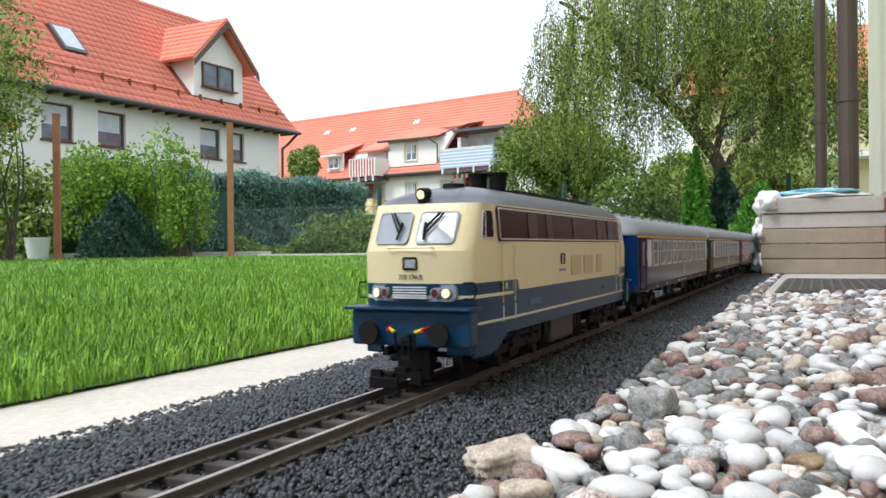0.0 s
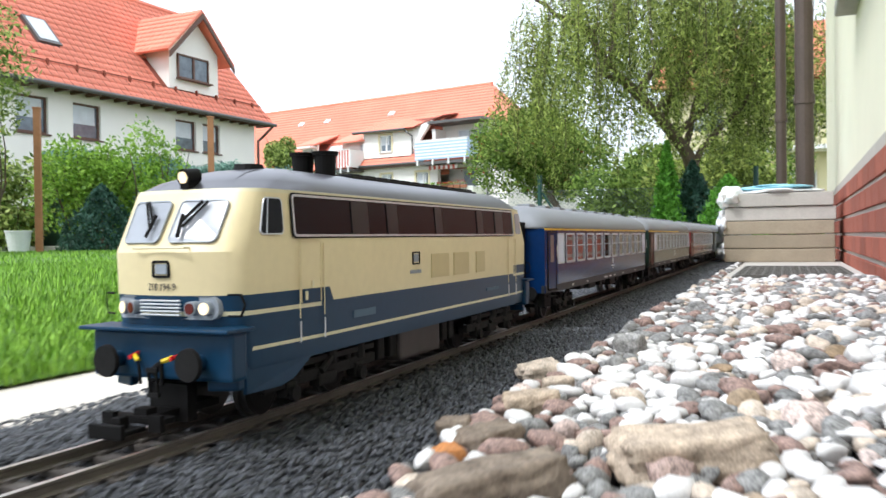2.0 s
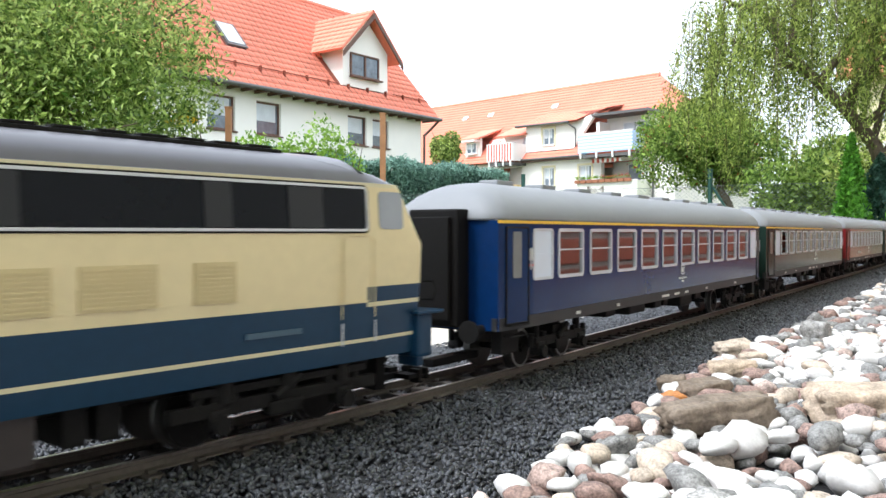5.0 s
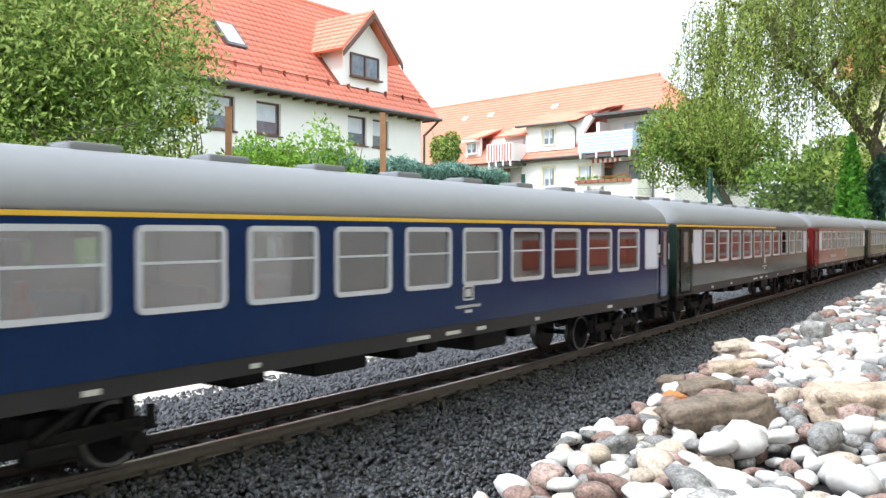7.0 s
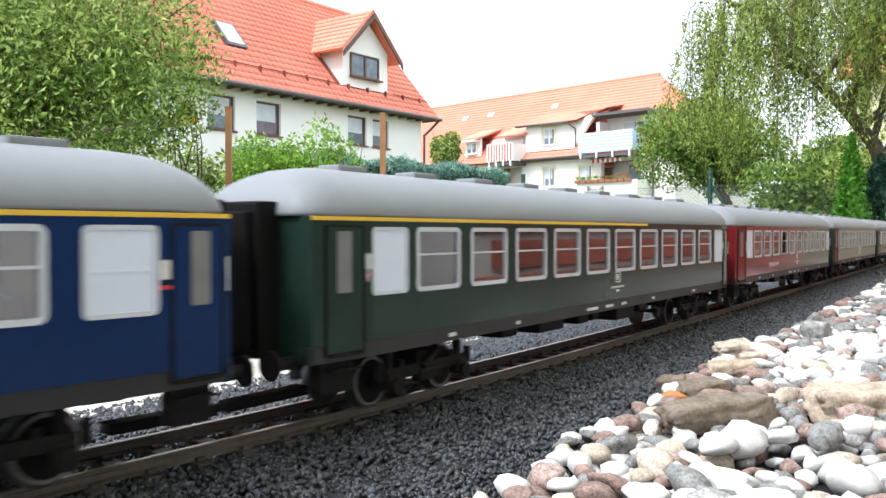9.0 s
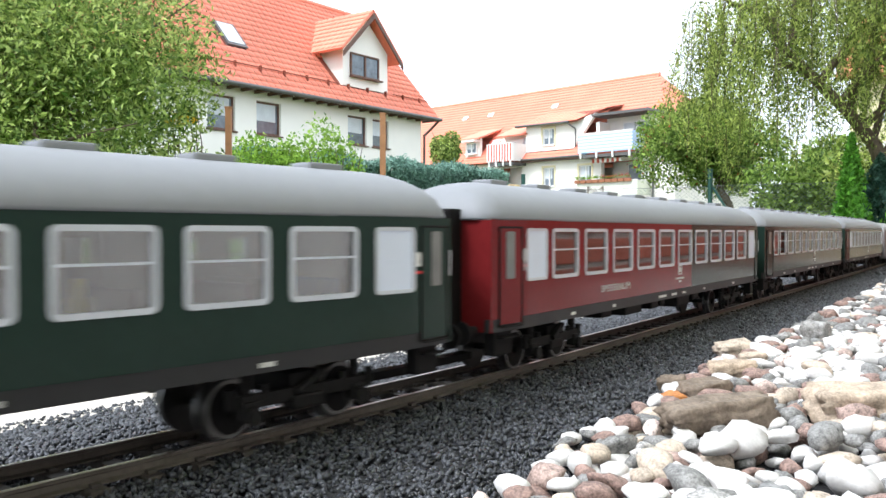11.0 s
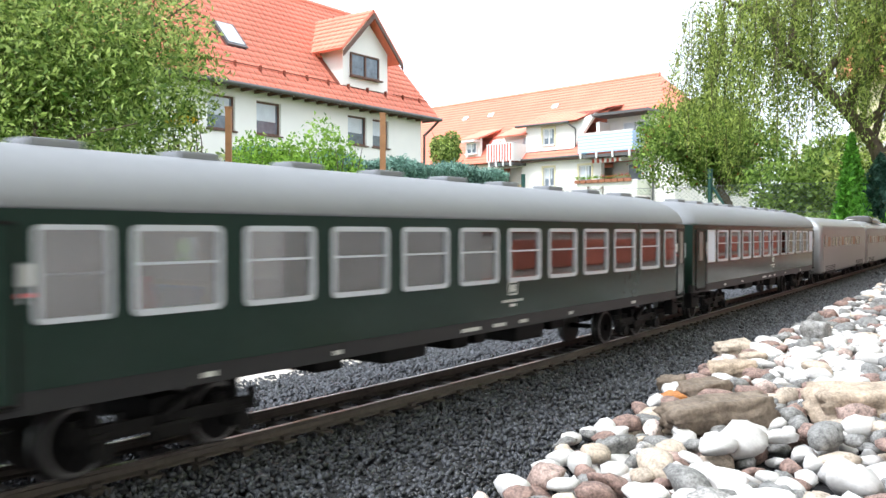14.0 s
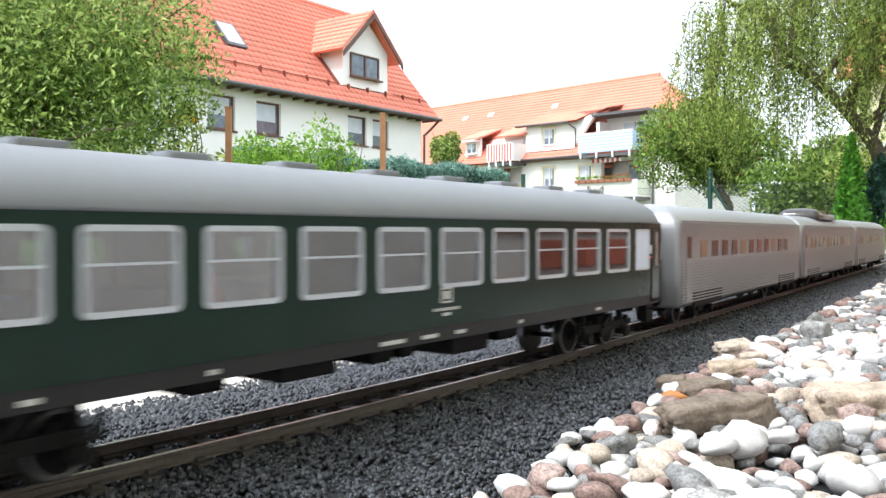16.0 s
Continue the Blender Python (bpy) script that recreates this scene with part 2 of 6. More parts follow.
def box(bm, x0, y0, z0, x1, y1, z1, mi=0, bevel=0.0, m=None):
    r = bmesh.ops.create_cube(bm, size=1)
    vs = r["verts"]
    for v in vs:
        v.co = Vector((x0 + (v.co.x + .5) * (x1 - x0), y0 + (v.co.y + .5) * (y1 - y0), z0 + (v.co.z + .5) * (z1 - z0)))
    fs = list({f for v in vs for f in v.link_faces})
    if bevel:
        es = list({e for v in vs for e in v.link_edges})
        g = bmesh.ops.bevel(bm, geom=es, offset=bevel, segments=2, affect="EDGES", profile=0.6)
        vs = list({v for f in g["faces"] for v in f.verts} | {v for v in vs if v.is_valid})
        fs = list({f for v in vs for f in v.link_faces})
    for f in fs:
        f.material_index = mi
    if m:
        bmesh.ops.transform(bm, matrix=m, verts=vs)
    return vs


def boxed(*args, **k):
    bm = bmesh.new()
    box(bm, *args, **k)
    return bm


def tube(bm, a, b, r0, r1=None, n=10, mi=0, caps=True):
    a, b = Vector(a), Vector(b)
    r1 = r0 if r1 is None else r1
    q = (b - a).to_track_quat("Z", "Y").to_matrix()
    rings = []
    for p, r in ((a, r0), (b, r1)):
        rings.append([bm.verts.new(p + q @ Vector((r * math.cos(2 * math.pi * i / n), r * math.sin(2 * math.pi * i / n), 0))) for i in range(n)])
    fs = [bm.faces.new((rings[0][i], rings[0][(i + 1) % n], rings[1][(i + 1) % n], rings[1][i])) for i in range(n)]
    if caps:
        fs += [bm.faces.new(rings[0][::-1]), bm.faces.new(rings[1])]
    for f in fs:
        f.material_index = mi
    return fs


def tubed(*args, **k):
    bm = bmesh.new()
    tube(bm, *args, **k)
    return bm


def raw(name, verts, faces, mat, parent=None, smooth=False):
    me = bpy.data.meshes.new(name)
    me.from_pydata(verts, [], faces)
    me.materials.append(mat)
    if smooth:
        me.shade_smooth()
    ob = new(name, me)
    ob.parent = parent
    return ob


def quads(name, corners, mat, parent=None):
    """Many loose quads, corners of shape (n, 4, 3), as one mesh."""
    n = len(corners)
    me = bpy.data.meshes.new(name)
    me.vertices.add(4 * n); me.loops.add(4 * n); me.polygons.add(n)
    me.vertices.foreach_set("co", np.asarray(corners, dtype=np.float32).ravel())
    me.loops.foreach_set("vertex_index", np.arange(4 * n, dtype=np.int32))
    me.polygons.foreach_set("loop_start", np.arange(0, 4 * n, 4, dtype=np.int32))
    me.update(calc_edges=True)
    me.materials.append(mat)
    ob = new(name, me)
    ob.parent = parent
    return ob


RNG = np.random.default_rng(7)


def leaves(name, centres, size, mat, parent=None, slim=0.45, droop=0.0, jitter=0.4):
    """Leaf blades, each a small folded lozenge in a direction of its own."""
    n = len(centres)
    d = RNG.normal(size=(n, 3)); d[:, 2] -= droop
    d /= np.linalg.norm(d, axis=1, keepdims=True)
    o = RNG.normal(size=(n, 3))
    w = np.cross(d, o); w /= np.linalg.norm(w, axis=1, keepdims=True) + 1e-9
    s = size * (1 + jitter * RNG.uniform(-1, 1, (n, 1)))
    up = np.cross(w, d)
    a = centres - d * s / 2
    b = centres + w * s * slim / 2 + up * s * 0.10
    c = centres + d * s / 2
    e = centres - w * s * slim / 2 + up * s * 0.10
    return quads(name, np.stack([a, b, c, e], 1), mat, parent)


# ---- the line of the railway ----
def line_of_track(smin=-7.0, smax=16.0, step=0.02):
    def heading(s):
        return radians(33.5 + 7.3 * min(max(0.35 - s, 0.0), 3.4))
    def run(end, step):
        q = np.array([-math.cos(heading(0)) * 0.0225, 0.7296 + math.sin(heading(0)) * 0.0225]); s = 0.0
        out = [(s, q[0], q[1], heading(0))]
        while abs(s) < abs(end):
            t = heading(s + step / 2)
            q = q + step * np.array([math.sin(t), math.cos(t)]); s += step
            out.append((s, q[0], q[1], heading(s)))
        return out
    return np.array(run(smin, -step)[:0:-1] + run(smax, step))


TRACK = line_of_track()


def on_track(s, off=0.0):
    """The point at arc length s, off metres to the side of the house wall (negative: towards the lawn), and the heading."""
    x, y, h = (np.interp(s, TRACK[:, 0], TRACK[:, i]) for i in (1, 2, 3))
    return np.array([x + off * math.cos(h), y - off * math.sin(h)]), h


def strip(name, offs, s0, s1, step, mat, z, kind="structure", label="", wob=0.0):
    """A band along the track between the side distances given, with heights z."""
    ss = np.arange(s0, s1 + step / 2, step)
    verts, faces, k = [], [], len(offs)
    for i, s in enumerate(ss):
        for j, o in enumerate(offs):
            w = wob * noise.noise((s * 6, j * 3.1, 0)) if wob else 0
            p, _ = on_track(s, o + w)
            verts.append((p[0], p[1], z[j]))
    for i in range(len(ss) - 1):
        for j in range(k - 1):
            faces.append((i * k + j, i * k + j + 1, (i + 1) * k + j + 1, (i + 1) * k + j))
    ob = raw(name, verts, faces, mat)
    return tagged(ob, label, "", "", kind)


# ---- ground ----
def pieces(name, verts, faces, mat, parent=None):
    """Many copies of one small face pattern: verts of shape (n, k, 3)."""
    n, k = verts.shape[:2]
    f = np.asarray(faces, dtype=np.int32)
    c = f.shape[1]
    idx = (np.arange(n, dtype=np.int32)[:, None, None] * k + f[None]).ravel()
    me = bpy.data.meshes.new(name)
    me.vertices.add(n * k); me.loops.add(len(idx)); me.polygons.add(len(idx) // c)
    me.vertices.foreach_set("co", verts.astype(np.float32).ravel())
    me.loops.foreach_set("vertex_index", idx)
    me.polygons.foreach_set("loop_start", np.arange(0, len(idx), c, dtype=np.int32))
    me.update(calc_edges=True)
    me.materials.append(mat)
    ob = new(name, me)
    ob.parent = parent
    return ob


def turns(n):
    q = RNG.normal(size=(n, 4)); q /= np.linalg.norm(q, axis=1, keepdims=True)
    w, x, y, z = q.T
    return np.stack([np.stack([1 - 2 * (y * y + z * z), 2 * (x * y - z * w), 2 * (x * z + y * w)], 1),
                     np.stack([2 * (x * y + z * w), 1 - 2 * (x * x + z * z), 2 * (y * z - x * w)], 1),
                     np.stack([2 * (x * z - y * w), 2 * (y * z + x * w), 1 - 2 * (x * x + y * y)], 1)], 1)


def along(s, off):
    x, y, h = (np.interp(s, TRACK[:, 0], TRACK[:, i]) for i in (1, 2, 3))
    return np.stack([x + off * np.cos(h), y - off * np.sin(h)], 1)


def build_ground():
    bm = bmesh.new()
    bmesh.ops.create_grid(bm, x_segments=40, y_segments=40, size=900)
    g = part("ground", bm, GROUND)
    g.location.z = -0.045
    tagged(g, "green and brown rough garden ground", "", "", "structure")
    strip("ballast_bed", (-0.25, -0.12, 0.12, 0.22), -4, 15.8, 0.1, SHADED_BED, (-0.030, -0.0165, -0.0150, -0.028), label="bed of basalt grit under the track, darkened for the shaded gaps", wob=0.012)
    strip("path", (-0.395, -0.19), -4, 15.8, 0.05, SAND, (-0.022, -0.024), label="pale dry gravel edging strip beside the lawn", wob=0.02)
    strip("lawn", (-26, -8, -2, -0.375), -9, 15.8, 0.4, SOIL, (-0.018,) * 4, label="green mown lawn")
    strip("stone_bed", (0.15, 0.70), -3, 12, 0.1, SHADED_BED, (-0.034, -0.034), label="soil bed under the pebbles, darkened for the shaded gaps", wob=0.01)


def build_ballast():
    tmpl = np.array([(1, 0, 0), (-1, 0, 0), (0, 1, 0), (0, -1, 0), (0, 0, 1), (0, 0, -1)], float)
    faces = [(0, 2, 4), (2, 1, 4), (1, 3, 4), (3, 0, 4), (2, 0, 5), (1, 2, 5), (3, 1, 5), (0, 3, 5)]
    def grains(name, n, s0, s1, size, lo, hi):
        s = RNG.uniform(s0, s1, n); off = RNG.uniform(lo, hi, n)
        # between the rails the grit lies lower
        z = np.where(np.abs(off) < 0.018, -0.0165, np.where(np.abs(off) < 0.031, -0.0150, -0.0122))
        z = z - np.clip((np.abs(off) - 0.09) / 0.12, 0, 1) * 0.013 + RNG.uniform(-0.002, 0.002, n)
        v = tmpl[None] * (size * RNG.uniform(0.55, 1.25, (n, 1, 3))) * (1 + 0.25 * RNG.normal(size=(n, 6, 1)))
        v = np.einsum("nij,nkj->nki", turns(n), v)
        p = along(s, off)
        v += np.concatenate([p, z[:, None]], 1)[:, None]
        return tagged(pieces(name, v, faces, BALLAST), "dark grey crushed basalt grit beside the rails", "gravel", "", "stuff")
    grains("gravel", 100000, -0.9, 0.8, 0.0027, -0.235, 0.215)
    grains("gravel", 52000, 0.8, 2.6, 0.0036, -0.235, 0.175)
    grains("gravel", 18000, 2.6, 7.0, 0.0070, -0.235, 0.175)


def build_track():
    track = thing("railway_track", "garden railway track with rusty brown rails on dark sleepers", "railway track")
    prof = [(-.0045, -.0083), (.0045, -.0083), (.0045, -.0074), (.0009, -.0063), (.0009, -.0030), (.0019, -.0022), (.0019, -.0004), (.0013, 0), (-.0013, 0), (-.0019, -.0004), (-.0019, -.0022), (-.0009, -.0030), (-.0009, -.0063), (-.0045, -.0074)]
    ss = np.arange(-5, 15.9, 0.1)
    for side in (-1, 1):
        verts, faces, k = [], [], len(prof)
        for s in ss:
            for a, z in prof:
                p, _ = on_track(s, side * 0.0244 + a)
                verts.append((p[0], p[1], z))
        for i in range(len(ss) - 1):
            for j in range(k):
                faces.append((i * k + j, i * k + (j + 1) % k, (i + 1) * k + (j + 1) % k, (i + 1) * k + j))
        rail = raw("rail", verts, faces, RAIL, track)
        rail.data.materials.append(RAIL_TOP)
        for f in rail.data.polygons:
            if f.index % k in (6, 7, 8):
                f.material_index = 1
        rail["label"] = "rusty steel rail with a polished head"
    bm = bmesh.new()
    box(bm, -.0062, -.0375, -.0200, .0062, .0375, -.0083, bevel=.0012)
    for y in (-.0244, .0244):
        for dy in (-.0065, .0065):
            box(bm, -.0030, y + dy - .0022, -.0083, .0030, y + dy + .0022, -.0058, bevel=.0006)
    me = mesh_of(bm, "sleeper")
    me.materials.append(SLEEPER)
    far = []
    for i in range(500):
        s = -1.4 + i * 0.0345
        if s > 15.5:
            break
        p, h = on_track(s)
        m = pose(p[0], p[1], 0, 0, 0, 90 - math.degrees(h))
        if s < 8.0:
            o = new("sleeper", me)
            o.parent, o.matrix_basis = track, m
        else:
            far.append(np.array([m @ v.co for v in me.vertices]))
    if far:
        tri = []
        for f in me.polygons:
            w = list(f.vertices)
            tri += [(w[0], w[j], w[j + 1]) for j in range(1, len(w) - 1)]
        tagged(pieces("sleeper_row", np.array(far), tri, SLEEPER, track), kind="stuff")


def pebble_mesh(seed, sub=2, rough=0.0, facets=0):
    bm = bmesh.new()
    bmesh.ops.create_icosphere(bm, subdivisions=sub, radius=1)
    r = random.Random(seed)
    off = Vector((r.uniform(-50, 50), r.uniform(-50, 50), r.uniform(-50, 50)))
    sc = Vector((1, r.uniform(.62, .9), r.uniform(.42, .68)))
    for v in bm.verts:
        k = 1 + 0.42 * noise.noise(v.co * 0.95 + off) + 0.13 * noise.noise(v.co * 2.2 + off) + 0.03 * noise.noise(v.co * 6 + off)
        if rough:
            k += rough * abs(noise.noise(v.co * 3.1 + off))
        v.co = Vector((v.co.x * sc.x * k, v.co.y * sc.y * k, v.co.z * sc.z * k))
    # broken faces on some stones
    for _ in range(facets):
        n = Vector((r.gauss(0, 1), r.gauss(0, 1), r.gauss(0, .8))).normalized()
        reach = max(v.co.dot(n) for v in bm.verts) * r.uniform(.55, .8)
        for v in bm.verts:
            v.co -= n * max(0, v.co.dot(n) - reach) * .92
    return mesh_of(bm, "pebble")


def build_pebbles():
    bed = tagged(new("pebble_bed"), "bed of loose white, pink and grey river pebbles", "pebble bed")
    mats = [PEBBLE_W, PEBBLE_P, PEBBLE_W, PEBBLE_P, PEBBLE_G, PEBBLE_G, PEBBLE_O, PEBBLE_W, PEBBLE_G, PEBBLE_W, PEBBLE_O]
    near = []
    sizes = (.0085, .0105, .0125, .0145, .0175)
    for i in range(50):
        me = pebble_mesh(i, 3, 0.5 if i % 5 in (3, 4) else 0, 0 if i % 10 in (0, 2, 7) else 4 + i % 4)
        me.transform(Matrix.Scale(sizes[i // 10] * 1.12, 4))
        me.materials.append(mats[i % 10]); me.shade_smooth(); near.append(me)
    rest = {m.name: [] for m in set(mats)}
    tm = [np.array([v.co[:] for v in pebble_mesh(60 + i, 2, 0, 3 * (i % 2)).vertices]) for i in range(10)]
    lo = [tuple(f.vertices) for f in pebble_mesh(60, 2).polygons]
    made, r, placed = 0, random.Random(3), []
    grid = {}
    def free(x, y, rad):
        a, b = int(x // 0.05), int(y // 0.05)
        for i in (-1, 0, 1):
            for j in (-1, 0, 1):
                for (px, py, pr) in grid.get((a + i, b + j), ()):
                    if (px - x) ** 2 + (py - y) ** 2 < (0.74 * (pr + rad)) ** 2:
                        return False
        grid.setdefault((a, b), []).append((x, y, rad))
        return True
    for layer, tries in ((0, 30000), (1, 20000)):
        grid.clear()
        for _ in range(tries):
            s = r.uniform(-0.75, 2.5) if r.random() < .8 else r.uniform(2.5, 5.6)
            off = r.uniform(0.140 if layer == 0 else 0.165, 0.62)
            p, h = on_track(s, off)
            rad = r.choice((.0065, .0085, .0085, .0105, .0105, .0125, .0145, .0175)) * (1.0 if layer == 0 else 0.95)
            if off < 0.146 + 0.036 * min(max((0.25 - s) / 0.35, 0), 1.3) + rad * 0.8 + 0.014 * noise.noise((s * 9, 0, 0)):
                continue
            if math.hypot(p[0], p[1]) < 0.13 or s > 2.30 and off > 0.185:
                continue
            if math.hypot(p[0] - 0.235, p[1] - 0.495) < 0.07 and layer:
                continue
            if not free(p[0], p[1], rad):
                continue
            z = -0.030 + rad * 0.4 + (0.013 if layer else 0) + min(max(off - 0.2, 0), 0.3) * 0.05
            m = Matrix.LocRotScale((p[0], p[1], z), Euler((r.uniform(-.35, .35), r.uniform(-.35, .35), r.uniform(0, 6.28))), (rad * 1.12,) * 3)
            if s < 0.62 and layer:
                if made < 300:
                    made += 1
                    j = min(range(5), key=lambda q: abs(sizes[q] - rad))
                    o = new("pebble", near[10 * j + r.randrange(10)])
                    o.parent, o.matrix_basis = bed, Matrix.LocRotScale(m.translation, m.to_quaternion(), None)
                    continue
            k = mats[r.randrange(10)].name
            rest[k].append(np.array([m @ Vector(v) for v in tm[r.randrange(10)]]))
    for k, vs in rest.items():
        if vs:
            ob = pieces("pebble_mass", np.array(vs), lo, bpy.data.materials[k], bed)
            ob.data.shade_smooth()
            ob["kind"] = "stuff"


def build_lawn_grass():
    def tufts(n, s0, s1, o0, o1, hgt, wid, bias=1.0):
        s = RNG.uniform(s0, s1, n)
        off = -(o0 + (o1 - o0) * RNG.uniform(0, 1, n) ** bias)
        p = along(s, off)
        a = RNG.uniform(0, 2 * np.pi, n)
        L = hgt * RNG.uniform(0.45, 1.25, n)
        lean = RNG.uniform(0.05, 0.75, n)
        d = np.stack([np.cos(a), np.sin(a)], 1)
        w = np.stack([-np.sin(a), np.cos(a)], 1) * (wid * RNG.uniform(0.6, 1.2, n))[:, None]
        def lay(f, zf, wf):
            c = p + d * (L * lean * f)[:, None]
            z = (-0.020 + L * zf)[:, None]
            return np.concatenate([c - w * wf, z], 1), np.concatenate([c + w * wf, z], 1)
        a0, b0 = lay(0, 0, 0.5)
        a1, b1 = lay(0.35, 0.62, 0.42)
        a2, b2 = lay(1.0, 0.94 , 0.06)
        v = np.stack([a0, b0, a1, b1, a2, b2], 1)
        return tagged(pieces("grass", v, [(0, 1, 3, 2), (2, 3, 5, 4)], GRASS), "lush green lawn grass with long uneven blades", "grass", "", "stuff")
    tufts(95000, -1.0, 3.4, 0.375, 1.5, 0.025, 0.0020, 1.35)
    tufts(85000, -1.5, 6.0, 1.2, 4.5, 0.034, 0.0032, 1.25)
    tufts(60000, -3.0, 14.0, 4.0, 22.0, 0.042, 0.008, 1.15)
    tufts(22000, 3.3, 9.0, 0.375, 1.8, 0.034, 0.004, 1.2)


build_ground()


# ---- the train ----
LOCO_L, COACH_L, STEEL_L, PITCH = 0.68, 0.978, 0.85, 1.025
A0_ROWS = [(0, 1.370), (0.5, 1.228), (1, 1.086), (1.5, 0.944), (2, 0.805), (2.5, 0.665), (3, 0.525), (3.5, 0.405), (4.2, 0.2305), (5.2, -0.035), (6.3, -0.338), (7, -0.517), (7.5, -0.684), (8, -0.886), (8.5, -1.066), (9, -1.234), (10, -1.61), (11.5, -2.261), (12, -2.465), (12.5, -2.682), (13, -2.956), (13.5, -3.238), (14, -3.5205), (14.5, -3.785), (15, -4.058), (15.5, -4.35), (16, -4.648)]


def head_of_coach(t):
    """Arc length of the first coach's front end; smooth between the rows."""
    ts, vs = [a for a, _ in A0_ROWS], [b for _, b in A0_ROWS]
    i = min(max(sum(1 for a in ts if a <= t) - 1, 0), len(ts) - 2)
    def slope(k):
        a, b = max(k - 1, 0), min(k + 1, len(ts) - 1)
        return (vs[b] - vs[a]) / (ts[b] - ts[a])
    w = ts[i + 1] - ts[i]
    u = (t - ts[i]) / w
    return (2 * u**3 - 3 * u**2 + 1) * vs[i] + (u**3 - 2 * u**2 + u) * w * slope(i) + (-2 * u**3 + 3 * u**2) * vs[i + 1] + (u**3 - u**2) * w * slope(i + 1)


def vehicle_pose(s0, length):
    """On its two bogies: the front end at arc length s0, x towards the rear, y towards the lawn."""
    a, _ = on_track(s0 + 0.2 * length)
    b, _ = on_track(s0 + 0.8 * length)
    d = (b - a) / np.linalg.norm(b - a)
    p = a - d * 0.2 * length
    return pose(p[0], p[1], 0, 0, 0, math.degrees(math.atan2(d[1], d[0])))


def ring(x0, x1, w, r, cuts=(), n=5, front=()):
    """A rounded oblong seen from above, anticlockwise, with extra points on its long sides."""
    pts = []
    def arc(cx, cy, a0):
        return [(cx + r * math.cos(a0 + math.pi / 2 * i / n), cy + r * math.sin(a0 + math.pi / 2 * i / n)) for i in range(n + 1)]
    pts += arc(x0 + r, -w + r, math.pi)
    pts += [(x, -w) for x in cuts]
    pts += arc(x1 - r, -w + r, -math.pi / 2)
    pts += arc(x1 - r, w - r, 0)
    pts += [(x, w) for x in cuts[::-1]]
    pts += arc(x0 + r, w - r, math.pi / 2)
    pts += [(x0, f * w) for f in front]
    return pts


def loft(levels, pick, cap=True, bm=None):
    """Skins rings (z, points) from below upwards; pick(level, k, n) gives each face's material."""
    bm = bm or bmesh.new()
    rows = [[bm.verts.new((x, y, z)) for x, y in pts] for z, pts in levels]
    n = len(rows[0])
    for i in range(len(rows) - 1):
        for k in range(n):
            f = bm.faces.new((rows[i][k], rows[i][(k + 1) % n], rows[i + 1][(k + 1) % n], rows[i + 1][k]))
            f.material_index = pick(i, k, n)
            f.smooth = True
    if cap:
        f = bm.faces.new(rows[-1]); f.material_index = pick(len(rows) - 2, 0, n)
        f = bm.faces.new(rows[0][::-1]); f.material_index = pick(0, 0, n)
    return bm


def lettering(name, words, size, mat, parent, m):
    cu = bpy.data.curves.new(name, "FONT")
    cu.body, cu.size, cu.align_x, cu.align_y, cu.extrude = words, size, "CENTER", "CENTER", 0.0002
    tmp = bpy.data.objects.new(name, cu)
    scene.collection.objects.link(tmp)
    me = bpy.data.meshes.new_from_object(tmp.evaluated_get(bpy.context.evaluated_depsgraph_get()))
    bpy.data.objects.remove(tmp)
    me.materials.clear(); me.materials.append(mat)
    ob = new(name, me)
    ob.parent, ob.matrix_basis = parent, m
    return ob


WHEELS = []


def wheelset(x, r, owner, rim=None):
    bm = bmesh.new()
    for y in (-.0225, .0225):
        k = 1 if y > 0 else -1
        tube(bm, (0, y - k * .004, 0), (0, y, 0), r + .0025, n=28)
        tube(bm, (0, y, 0), (0, y + k * .005, 0), r, n=28)
        tube(bm, (0, y + k * .005, 0), (0, y + k * .0054, 0), r * .99, r * .97, n=28, mi=2)
        tube(bm, (0, y + k * .0054, 0), (0, y + k * .0058, 0), r * .86, r * .80, n=28, mi=1)
        tube(bm, (0, y + k * .0056, 0), (0, y + k * .008, 0), r * .22, n=10, mi=1)
        for a in range(6):
            box(bm, -.0012, y + k * .0052 - .0004, r * .3, .0012, y + k * .0052 + .0012, r * .74, mi=1, m=pose(0, 0, 0, 0, 60 * a, 0))
    tube(bm, (0, -.022, 0), (0, .022, 0), .003, n=8, mi=1)
    w = part("wheelset", bm, [WHEEL, DARK, rim or TYRE], owner)
    w.location = (x, 0, r)
    WHEELS.append((w, x, r))
    return w


